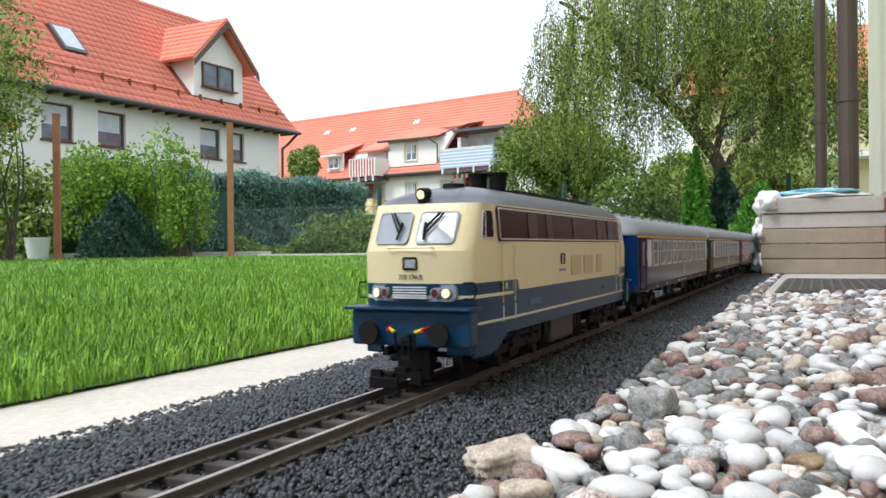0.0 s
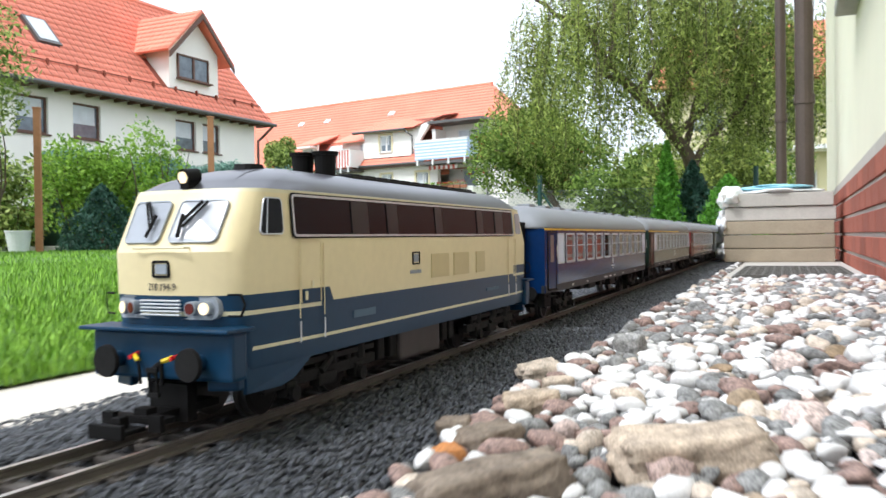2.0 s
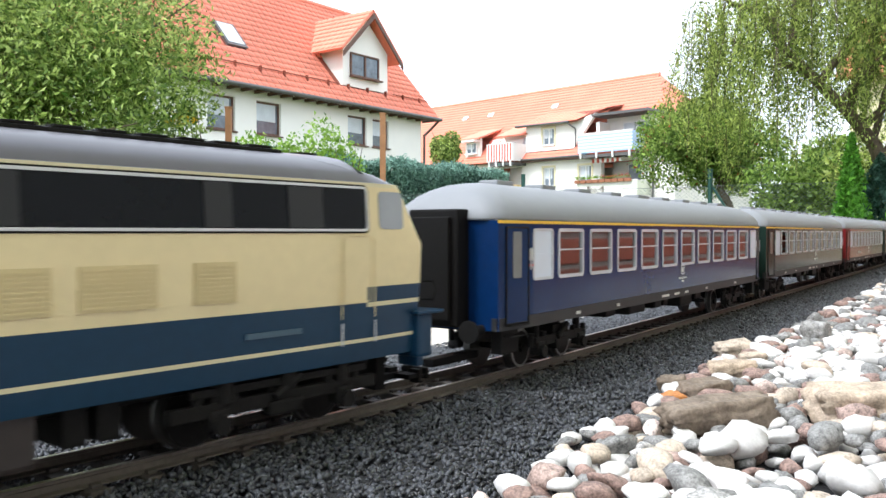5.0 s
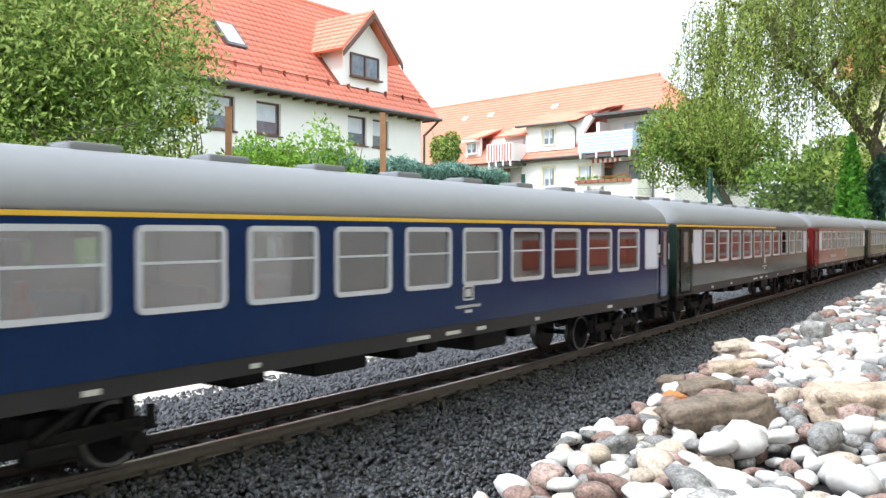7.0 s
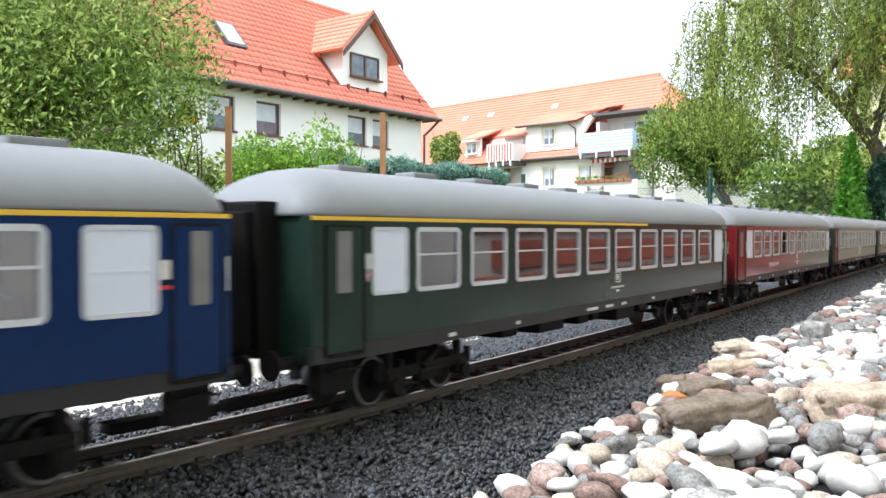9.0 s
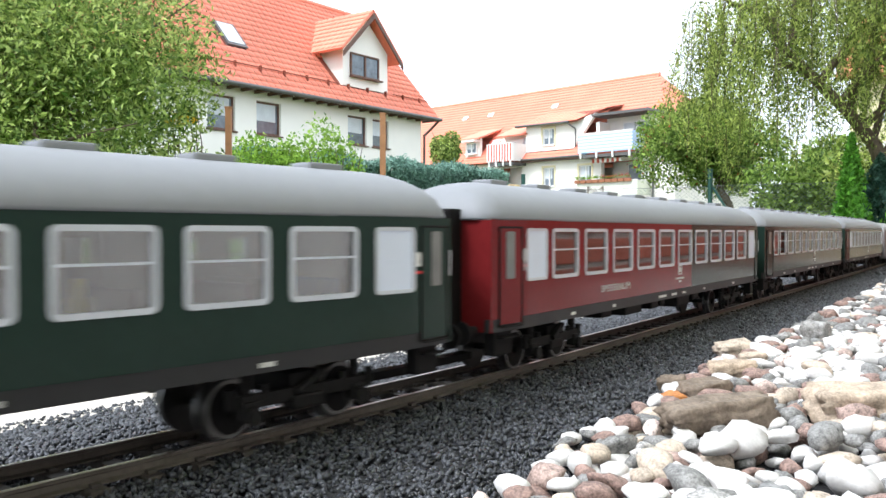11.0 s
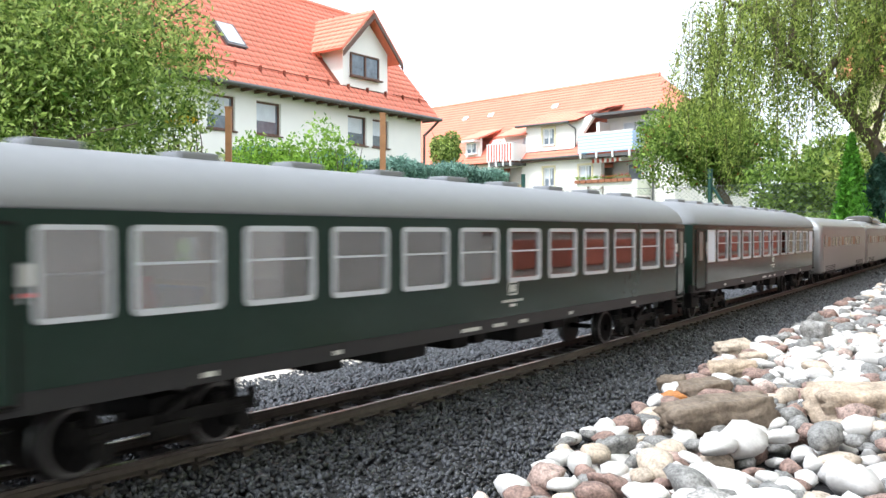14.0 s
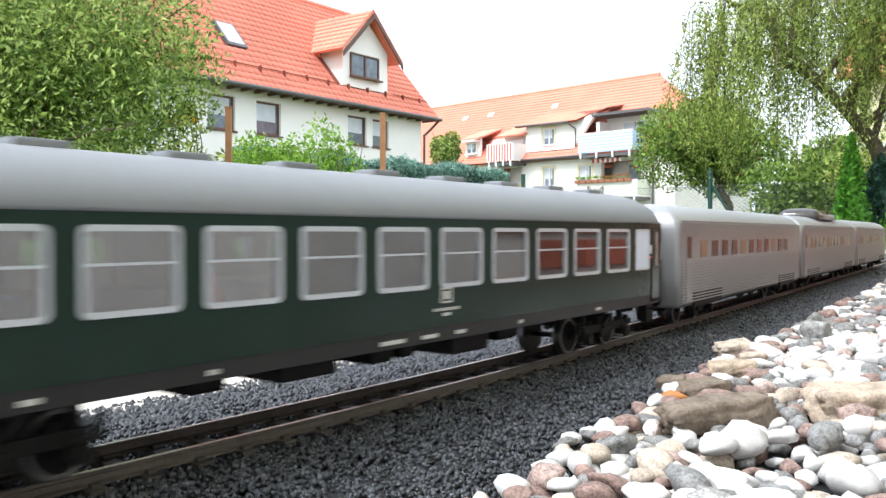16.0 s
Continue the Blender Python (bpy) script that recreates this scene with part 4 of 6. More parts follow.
def build_coach(colour, colour2=None, split=None, line=None, lamps=False, lav=True, label=""):
    """A long passenger coach: walls with ten real windows a side, a lavatory window at each end, doors, roof, interior and bogies."""
    c = thing("passenger_coach", label, "model coach", group="coaches of the train")
    L, W, z0, z1, zg = COACH_L, .0628, .0904, .137, .1455
    for k in (-1, 1):
        flip = Matrix() if k < 0 else Matrix.Translation((L, 0, 0)) @ Matrix.Rotation(math.pi, 4, "Z")
        def side(name, bm, mats, lb="", smooth=False, parent=c):
            o = part(name, bm, mats, parent, lb, smooth)
            o.matrix_basis = flip
            return o
        def tone(x):
            return 1 if colour2 and split is not None and ((x > split) if k < 0 else (x < L - split)) else 0
        holes = [(x, x + .058) for x in WX] + [(.062, .102), (.882, .922)]
        holes.sort()
        bm = bmesh.new()
        xs = sorted({0.006, L - .006, *(v for h in holes for v in h), *([split if k < 0 else L - split] if split else [])})
        for a, b in zip(xs, xs[1:]):
            mid = (a + b) / 2
            hole = any(h0 < mid < h1 for h0, h1 in holes)
            for lo, hi in ((.058, z0), (z0, z1), (z1, zg)):
                if hole and lo == z0:
                    continue
                for y, rev in ((-W, False), (-W + .002, True)):
                    vs = [bm.verts.new(q) for q in ((a, y, lo), (b, y, lo), (b, y, hi), (a, y, hi))]
                    f = bm.faces.new(vs[::-1] if rev else vs)
                    f.material_index = tone(mid) if not rev else 2
        me = bpy.data.meshes.new("side_wall")
        bm.to_mesh(me); bm.free()
        for m in (colour, colour2 or colour, GREY_IN): me.materials.append(m)
        o = new("side_wall", me); o.parent = c; o.matrix_basis = flip
        bm = bmesh.new(); runs(bm, .004, -W + .0012, .0465, L - .004, -W + .006, .0582); side("sole_bar", bm, SKIRT)
        if line:
            bm = bmesh.new(); runs(bm, .006, -W - .0005, .1423, (L - .006) if line == "all" else .60, -W + .0005, .1450); side("class_stripe", bm, YLINE, "yellow stripe below the roof")
        for x in WX:
            bm = bmesh.new()
            rounded_frame(bm, x - .0012, z0 - .0012, x + .0592, z1 + .0012, -W + .002, .0030, .005, .0034)
            box(bm, x + .001, -W - .0006, .1165, x + .057, -W + .0008, .1180)
            fr = side("window", bm, WINDOW_FRAME, "silver-framed window with a crossbar")
            bm = bmesh.new(); box(bm, x + .001, -W + .0010, z0, x + .057, -W + .0014, z1)
            g = part("pane", bm, PANE, fr); g.visible_shadow = False
        for x in (.062, .882):
            bm = bmesh.new(); rounded_frame(bm, x - .001, z0 - .001, x + .041, z1 + .001, -W + .002, .0028, .004, .0026)
            fr = side("lavatory_window", bm, WINDOW_FRAME, "white frosted lavatory window" if lav else "narrow silver-framed window")
            bm = bmesh.new(); box(bm, x, -W + .0002, z0, x + .040, -W + .0016, z1); box(bm, x, -W - .0003, .113, x + .040, -W + .0006, .1142)
            part("frosted_pane" if lav else "pane", bm, FROST if lav else PANE, fr)
        for x0, x1, wx in ((.018, .052, .027), (L - .046, L - .012, L - .034)):
            # raised dark outline paints the shade of the recess round the door
            bm = bmesh.new(); rounded_frame(bm, x0 - .0012, .050, x1 + .0012, .1395, -W + .0004, .0012, .002, .0015)
            d = side("door", bm, DARK)
            bm = bmesh.new(); box(bm, x0 + .001, -W - .0003, .053, x1 - .001, -W + .0008, .1375); part("door_leaf", bm, colour if tone((x0 + x1) / 2) == 0 else colour2, d)
            bm = bmesh.new(); rounded_panel(bm, wx, .0930, wx + .013, .1350, -W, .0008, .0015); part("door_window", bm, material("grey_door_pane", (0.17, 0.17, 0.165), 0.15) if "grey_door_pane" not in bpy.data.materials else bpy.data.materials["grey_door_pane"], d)
            bm = bmesh.new(); tube(bm, (x1 + .003, -W - .0015, .100), (x1 + .003, -W - .0015, .120), .0007, n=6); part("door_handle", bm, CHROME, d)
            xb = .0540 if x0 < .4 else .9240
            side("destination_board", boxed(xb, -W - .0006, .1085, xb + .006, -W + .0004, .1190), MARKING, "small pale destination board")
            side("red_marker", boxed(xb - .0015, -W - .0006, .1030, xb + .0075, -W + .0004, .1050), RED, "small red stripe")
            bm = bmesh.new(); box(bm, x0 + .002, -W - .003, .0500, x1 - .002, -W + .006, .0515); box(bm, x0 + .004, -W - .002, .040, x1 - .004, -W + .006, .0412); box(bm, x0 + .003, -W + .008, .024, x1 - .003, -W + .020, .0465, bevel=.001); side("door_step", bm, DARK)
        bm = bmesh.new(); rounded_frame(bm, .498, .0770, .5130, .0895, -W + .0004, .0009, .0016, .0014); rounded_panel(bm, .5015, .0800, .5095, .0865, -W + .0002, .0005, .0008); side("emblem", bm, MARKING, "small white outlined emblem")
        bm = bmesh.new()
        for i in range(8): box(bm, .488 + i * .0046, -W - .0003, .0708, .4913 + i * .0046, -W + .0005, .0732)
        box(bm, .501, -W - .0003, .0665, .511, -W + .0005, .0690)
        side("running_number", bm, MARKING, "row of small white lettering")
        for x, w in ((.16, .010), (.27, .008), (.425, .028), (.475, .02), (.52, .014), (.62, .008), (.78, .012)):
            side("sole_bar_marking", boxed(x, -W + .0006, .0500, x + w, -W + .0014, .0530), MARKING, "small pale lettering on the sole bar")
        if lamps:
            t = lettering("side_lettering", "SPEISERAUM", .0108, MARKING, c, flip @ Matrix.Translation((.277, -W - .0003, .0720)) @ Matrix.Rotation(math.pi / 2, 4, "X") @ Matrix.Diagonal((1.5, 1, 1, 1)))
            t["label"] = "white capital lettering"
    # ends and roof
    for x, sg in ((.006, 1), (L - .006, -1)):
        bm = bmesh.new(); box(bm, min(x, x + sg * .002), -W, .0465, max(x, x + sg * .002), W, zg - .0005, bevel=.0004); part("end_wall", bm, colour if sg > 0 or not colour2 else colour2, c)
        bm = bmesh.new(); box(bm, min(x - sg * .018, x), -.030, .050, max(x - sg * .018, x), .030, .155, bevel=.002); box(bm, min(x - sg * .0225, x - sg * .014), -.022, .056, max(x - sg * .0225, x - sg * .014), .022, .148, bevel=.001); part("gangway", bm, BLACK, c, "black rubber gangway")
        for y in (-.040, .040):
            bm = bmesh.new(); tube(bm, (x, y, .0475), (x - sg * .020, y, .0475), .0045, n=12); tube(bm, (x - sg * .020, y, .0475), (x - sg * .0225, y, .0475), .010, n=20); part("buffer", bm, DARK, c)
        bm = bmesh.new(); box(bm, min(x - sg * .026, x + sg * .05), -.007, .014, max(x - sg * .026, x + sg * .05), .007, .021, bevel=.001); part("coupler", bm, BLACK, c)
    levels = []
    prof = [(.1452, .0000, .0632), (.1475, .0000, .0634), (.1520, .0010, .0622), (.1600, .0045, .0575), (.1680, .0110, .0480), (.1745, .0200, .0360), (.1790, .0330, .0235), (.1815, .0500, .0110), (.1822, .0700, .0030)]
    for z, i, w in prof:
        levels.append((z, ring(.003 + i, L - .003 - i, w, max(min(w * .55, .02), .002), (.15, .4, L - .4, L - .15))))
    roof = part("roof", loft(levels, lambda *a: 0), COACH_ROOF, c, "silver-grey rounded roof")
    for i in range(9):
        x = .085 + i * .0975
        bm = bmesh.new(); box(bm, x, -.011, .1800, x + .034, .011, .1862, bevel=.0018); part("roof_ventilator", bm, COACH_ROOF, c)
    # interior
    bm = bmesh.new(); box(bm, .008, -W + .004, .060, L - .008, W - .004, .0625); part("floor_panel", bm, GREY_IN, c)
    bm = bmesh.new(); box(bm, .008, -W + .004, .1440, L - .008, W - .004, .1450); part("ceiling_panel", bm, GREY_IN, c)
    wall = bmesh.new()
    for a in range(11):
        x = .1075 + .0766 * a
        box(wall, x, -W + .006, .0625, x + .0015, W - .006 if lamps else .018, .104 if (lamps or a % 2) else .1440)
    part("partition", wall, WOOD_IN, c, "red-brown compartment partitions")
    if not lamps:
        bm = bmesh.new()
        box(bm, .110, .019, .0625, .875, .0205, .1135); box(bm, .110, .019, .131, .875, .0205, .1440)
        for a in range(11):
            for dx, w in ((0, .026), (.044, .016)): box(bm, .100 + .0766 * a + dx, .0188, .1135, .100 + .0766 * a + dx + w, .0207, .131)
        part("corridor_wall", bm, WOOD_IN, c)
    for i, x in enumerate(WX):
        for dx, m in ((.004, SEAT_RED), (.036, SEAT_RED if (i % 3) else SEAT_BLUE)):
            bm = bmesh.new(); box(bm, x + dx, -.050, .0625, x + dx + .020, .012, .078, bevel=.002); box(bm, x + dx + (0 if dx < .02 else .015), -.050, .078, x + dx + (.005 if dx < .02 else .020), .012, .1020, bevel=.002); part("seat", bm, m, c)
        if lamps and .05 < x < .5:
            bm = bmesh.new(); tube(bm, (x + .03, -.040, .086), (x + .03, -.040, .094), .001, n=6); tube(bm, (x + .03, -.040, .094), (x + .03, -.040, .1015), .0048, .003, n=14, mi=1); part("table_lamp", bm, [CHROME, SHADE], c, "small glowing orange table lamp")
    for i, m in ((0, RED), (2, RED), (4, SEAT_BLUE), (7, YELLOW)):
        x = WX[i] + .030
        bm = bmesh.new(); tube(bm, (x, -.030, .064), (x, -.030, .098), .0085, .0065, n=12); tube(bm, (x, -.030, .098), (x, -.030, .1085), .0048, .0036, n=12)
        part("toy_figure", bm, m, c, "small plain seated toy figure")
    # underside
    bm = bmesh.new(); box(bm, .02, -.030, .044, L - .02, .030, .060); part("underframe", bm, BLACK, c)
    for x, w, z in ((.262, .03, .037), (.335, .055, .034), (.425, .026, .035), (.460, .018, .036), (.53, .055, .030), (.60, .03, .035)):
        bm = bmesh.new()
        box(bm, x, -.052, z, x + w, .052 if w > .05 else -.010, .050, bevel=.003); part("equipment_box", bm, BLACK if w < .05 else DARK, c)
    for xc in (.150, .830):
        bogie(c, xc, .095, .0195)
    taper(c, COACH_L, 1.0, .10, .058, ("wheelset", "bogie", "buffer"))
    return c


def build_steel_coach(dome=False):
    c = thing("steel_coach", "corrugated stainless steel coach with small windows" + (" and a roof dome" if dome else ""), "model coach", group="steel coaches of the train")
    L, W = STEEL_L, .062
    prof = [(.030, .004, .058), (.034, .002, .061), (.1380, .000, W), (.1480, .002, .060), (.158, .006, .053), (.166, .014, .042), (.172, .026, .027), (.175, .05, .008)]
    part("body", loft([(z, ring(i, L - i, w, .008, (.13, .4, L - .4, L - .13))) for z, i, w in prof], lambda i, k, n: 1 if i >= 3 else 0), [STEEL, STEEL_ROOF], c)
    for k in (-1, 1):
        y = k * W
        for z0, n in ((.036, 14), (.113, 0), (.128, 6)):
            if not n: continue
            bm = bmesh.new()
            for i in range(n): box(bm, .01, y - .0009 - (.0006 if z0 < .1 else 0), z0 + i * .0042, L - .01, y + .0009, z0 + i * .0042 + .0019)
            part("corrugation", bm, STEEL, c)
        for i in range(11):
            x = .10 + i * .058
            bm = bmesh.new(); box(bm, x, y - .0007, .098, x + .032, y + .0007, .1225, bevel=.0004); part("window", bm, GLASS_DARK if i % 4 else WOOD_IN, c)
        bm = bmesh.new(); box(bm, .030, y - .0009, .036, .056, y + .0009, .135, bevel=.0005); d = part("door", bm, STEEL, c)
        bm = bmesh.new(); box(bm, .034, y - .0014, .098, .052, y + .0014, .128); part("door_window", bm, GLASS_DARK, d)
        for xc in (.14, L - .14):
            # black panel on the uncut skirt imitates the shaded bogie cut-out
            bm = bmesh.new(); box(bm, xc - .075, y - .0012, .028, xc + .075, y + .0012, .050, bevel=.001); part("bogie_opening", bm, BLACK, c)
    for x, sg in ((0, 1), (L, -1)):
        bm = bmesh.new(); box(bm, min(x - sg * .012, x), -.032, .035, max(x - sg * .012, x), .032, .155, bevel=.002); part("gangway", bm, DARK, c)
    if dome:
        bm = bmesh.new(); part("dome", loft([(z, ring(.28 + i, .56 - i, w, .012)) for z, i, w in ((.168, 0, .050), (.185, .006, .047), (.193, .016, .038), (.197, .03, .02))], lambda *a: 0, bm=bm), GLASS_DARK, c)
    for xc in (.14, L - .14):
        bogie(c, xc, .09, .0195)
    bm = bmesh.new(); box(bm, .2, -.04, .022, L - .2, .04, .034, bevel=.002); part("underfloor_tank", bm, BLACK, c)
    return c


LOCO = build_loco()
COACHES = [
    build_coach(COACH_BLUE, line="all", label="cobalt blue passenger coach with a yellow stripe and silver roof"),
    build_coach(COACH_GREEN, line="half", label="dark green passenger coach with a half-length yellow stripe"),
    build_coach(COACH_RED, COACH_GREEN, .558, lamps=True, label="half red and half green dining coach with lit table lamps"),
    build_coach(COACH_GREEN, lav=False, label="dark green passenger coach with silver-framed windows"),
    build_coach(COACH_GREEN, label="dark green passenger coach with white lavatory windows"),
]
STEELS = [build_steel_coach(), build_steel_coach(True)]
STEELS.append(copy_thing(STEELS[0], Matrix()))
for c in STEELS[2:]:
    for w in c.children:
        if w.name.startswith("wheelset"):
            WHEELS.append((w, w.location.x, w.location.z))


def motions():
    """The train rolls along its line; its wheels turn with it."""
    times = [0.25 * i for i in range(65)]
    train = [(LOCO, LOCO_L, -LOCO_L - 0.089)] + [(c, COACH_L, PITCH * i) for i, c in enumerate(COACHES)]
    train += [(c, STEEL_L, 5.158 + (STEEL_L + 0.03) * i) for i, c in enumerate(STEELS)]
    for ob, length, back in train:
        walk(ob, [(t, vehicle_pose(head_of_coach(t) + back, length)) for t in times])
    beats = [i / 30 for i in range(481)]
    for w, x, r in WHEELS:
        rows = []
        for t in beats:
            a = (head_of_coach(t) - head_of_coach(0)) / r
            rows.append((t, Matrix.Translation((x, 0, r)) @ Matrix.Rotation(a, 4, "Y")))
        walk(w, rows)




# ---- houses ----
def holed_wall(name, x0, x1, z0, z1, y0, y1, holes, mat, parent):
    """A wall in the xz plane, y0 to y1 thick, with oblong openings (x0, z0, x1, z1) right through it."""
    xs = sorted({x0, x1, *(v for h in holes for v in (h[0], h[2]))})
    zs = sorted({z0, z1, *(v for h in holes for v in (h[1], h[3]))})
    bm = bmesh.new()
    for a, b in zip(xs, xs[1:]):
        for c, d in zip(zs, zs[1:]):
            mx, mz = (a + b) / 2, (c + d) / 2
            if not any(h[0] < mx < h[2] and h[1] < mz < h[3] for h in holes):
                box(bm, a, y0, c, b, y1, d)
    bmesh.ops.remove_doubles(bm, verts=bm.verts, dist=1e-4)
    return part(name, bm, mat, parent)


def house_window(parent, x0, z0, x1, z1, y, frame_mat, leaves=2, curtain=True, trim=None, proud=0.0):
    w = .07
    bm = bmesh.new()
    for a in ((x0, z0, x1, z0 + w), (x0, z1 - w, x1, z1), (x0, z0 + w, x0 + w, z1 - w), (x1 - w, z0 + w, x1, z1 - w)):
        box(bm, a[0], y - .03, a[1], a[2], y + .06, a[3], bevel=.008)
    for i in range(1, leaves):
        xm = x0 + (x1 - x0) * i / leaves
        box(bm, xm - .05, y - .035, z0 + w, xm + .05, y + .055, z1 - w, bevel=.008)
    win = part("window", bm, frame_mat, parent)
    for i in range(leaves):
        a, b = x0 + (x1 - x0) * i / leaves + .05, x0 + (x1 - x0) * (i + 1) / leaves - .05
        part("pane", boxed(a, y + .015, z0 + w, b, y + .025, z1 - w), HOUSE_GLASS, win)
        if curtain:
            part("curtain", boxed(a + .02, y + .008, z0 + (z1 - z0) * .42, a + (b - a) * (.45 if i % 2 else .9), y + .013, z1 - w), CURTAIN, win)
    part("sill", boxed(x0 - .06, y - .20, z0 - .06, x1 + .06, y + .03, z0 - .005, bevel=.008), frame_mat if not trim else WHITE_FRAME, win)
    if trim:
        bm = bmesh.new()
        t = .12
        for a in ((x0 - t, z0 - .02, x0, z1 + t), (x1, z0 - .02, x1 + t, z1 + t), (x0, z1, x1, z1 + t)):
            box(bm, a[0], y - .155, a[1], a[2], y - .11, a[3])
        part("window_trim", bm, trim, win)
    return win


def tile_slope(name, x0, x1, y0, z0, y1, z1, parent, tw=.30, th=.34, keep=None, swap=False):
    """Rows of roof tiles from the eave (y0, z0) up to the ridge (y1, z1)."""
    run = math.hypot(y1 - y0, z1 - z0)
    dy, dz = (y1 - y0) / run, (z1 - z0) / run
    ny, nz = -dz, dy
    if nz < 0: ny, nz = -ny, -nz
    vs = []
    rows, cols = int(run / th), int((x1 - x0) / tw)
    for r in range(rows + 1):
        a, b = r * run / (rows + 1), (r + 1.06) * run / (rows + 1)
        for c in range(cols):
            xa = x0 + (x1 - x0) * c / cols; xb = xa + (x1 - x0) / cols; xm = xa + (xb - xa) * .45
            cy, cz = y0 + dy * (a + b) / 2, z0 + dz * (a + b) / 2
            if keep and not keep((xa + xb) / 2, cy, cz):
                continue
            t = .045 + random.uniform(-.006, .006)
            def pt(x, l, up): return (x, y0 + dy * l + ny * up, z0 + dz * l + nz * up)
            vs.append([pt(xa, a, 0), pt(xm, a, 0), pt(xb, a, 0), pt(xa, a, t), pt(xm, a, t * 1.6), pt(xb, a, t * .7), pt(xa, b, .012), pt(xm, b, .034), pt(xb, b, .004)])
    vs = np.array(vs)
    if swap:
        vs = vs[:, :, (1, 0, 2)]
    ob = pieces(name, vs, [(0, 1, 4, 3), (1, 2, 5, 4), (3, 4, 7, 6), (4, 5, 8, 7)], TILE, parent)
    ob["kind"] = "stuff"
    return ob


def slab(name, pts, thick, mat, parent, label=""):
    """A flat panel through coplanar points, given some thickness."""
    bm = bmesh.new()
    f = bm.faces.new([bm.verts.new(p) for p in pts])
    f.normal_update()
    n = f.normal.copy()
    r = bmesh.ops.extrude_face_region(bm, geom=[f])
    for v in r["geom"]:
        if isinstance(v, bmesh.types.BMVert): v.co -= n * thick
    return part(name, bm, mat, parent, label)


def build_house_one():
    h = thing("house", "white house with an orange tiled roof and a gabled dormer", "house", pose(-0.97, 36.7, -0.04, 0, 0, 53.13))
    wins = [(-11.39, 3.65, -10.24, 4.82), (-9.30, 3.65, -8.17, 4.82), (-4.66, 3.70, -3.56, 4.84), (-3.19, 3.70, -2.19, 4.84), (-14.6, 3.65, -13.4, 4.8), (-17.5, 3.65, -16.3, 4.8)]
    holed_wall("wall", -22, 0, 0, 5.35, 0, .35, wins, PLASTER, h)
    part("gable_wall", boxed(-.35, .35, 0, 0, 7.4, 5.35), PLASTER, h)
    part("back_wall", boxed(-22, 7.4, 0, 0, 7.75, 5.35), PLASTER, h)
    part("far_gable", boxed(-22, .35, 0, -21.65, 7.4, 5.35), PLASTER, h)
    slab("gable_panel", [(-.02, .0, 5.35), (-.02, 7.75, 5.35), (-.02, 3.87, 9.95)], .3, PLASTER, h)
    for i, w in enumerate(wins):
        house_window(h, *w, .12, BROWN_WOOD, 1 if i != 1 else 1, curtain=True)
    rz, ez, ey = 10.2, 5.16, -.62
    slab("roof", [(-22.5, ey, ez), (.55, ey, ez), (.55, 3.87, rz), (-22.5, 3.87, rz)], .12, TILE_GAP, h)
    slab("roof", [(-22.5, 8.4, ez), (-22.5, 3.87, rz), (.55, 3.87, rz), (.55, 8.4, ez)], .12, TILE, h)
    tile_slope("roof_tiles", -22.5, .55, ey, ez + .005, 3.87, rz, h, keep=lambda x, y, z: not (-5.15 < x < -2.05 and 6.0 < z < 6.0 + 2.9 * (1 - abs(x + 3.6) / 2.1) + .2) and not (-9.95 < x < -9.05 and 6.75 < z < 7.65))
    bm = bmesh.new()
    for i in range(60):
        x = -22.5 + i * .385
        tube(bm, (x, 3.87, rz + .02), (x + .42, 3.87, rz + .05), .13, .12, n=8)
    part("ridge_tiles", bm, TILE, h)["kind"] = "stuff"
    bm = bmesh.new()
    for i in range(38):
        x = -22 + i * .6
        box(bm, x, ey + .05, ez - .12, x + .09, .1, ez - .01)
    part("rafter_timber", bm, BROWN_WOOD, h)["kind"] = "stuff"
    part("eave_board", boxed(-22.4, ey + .02, ez - .10, .5, ey + .05, ez + .02), BROWN_WOOD, h)
    bm = bmesh.new(); tube(bm, (-22.5, ey - .06, ez - .02), (.6, ey - .06, ez - .02), .075, n=10); part("gutter", bm, GUTTER, h)
    bm = bmesh.new()
    for p, q in (((.45, ey - .05, ez - .05), (.35, -.1, ez - .55)), ((.35, -.1, ez - .55), (.12, -.09, ez - .7)), ((.12, -.09, ez - .7), (.12, -.09, 0))): tube(bm, p, q, .055, n=10)
    part("downpipe", bm, COPPER, h, "brown downpipe at the corner")
    # snow guards
    bm = bmesh.new()
    for i in range(20):
        x = -21.5 + i * 1.12
        box(bm, x, -.10, 5.80, x + .05, .0, 6.05); 
    tube(bm, (-22, -.10, 5.98), (-5.2, -.10, 5.98), .018, n=6); tube(bm, (-2.0, -.10, 5.98), (.3, -.10, 5.98), .018, n=6)
    part("snow_guard", bm, TILE_GAP, h)
    # skylight
    def on_roof(x, f, up): return (x, ey + (3.87 - ey) * f - .75 * up, ez + (rz - ez) * f + .66 * up)
    slab("skylight", [on_roof(-9.95, .31, .10), on_roof(-9.05, .31, .10), on_roof(-9.05, .50, .10), on_roof(-9.95, .50, .10)], .12, GUTTER, h)
    slab("skylight_pane", [on_roof(-9.85, .33, .115), on_roof(-9.15, .33, .115), on_roof(-9.15, .49, .115), on_roof(-9.85, .49, .115)], .01, CURTAIN, h)
    # gabled dormer
    xc, w, zb, zs, za, yf = -3.55, 1.35, 6.0, 7.62, 8.85, .05
    bm = bmesh.new()
    f = bm.faces.new([bm.verts.new(p) for p in ((xc - w, yf, zb), (xc + w, yf, zb), (xc + w, yf, zs), (xc, yf, za), (xc - w, yf, zs))])
    r = bmesh.ops.extrude_face_region(bm, geom=[f])
    for v in r["geom"]:
        if isinstance(v, bmesh.types.BMVert): v.co.y += 3.2
    part("dormer", bm, PLASTER, h)
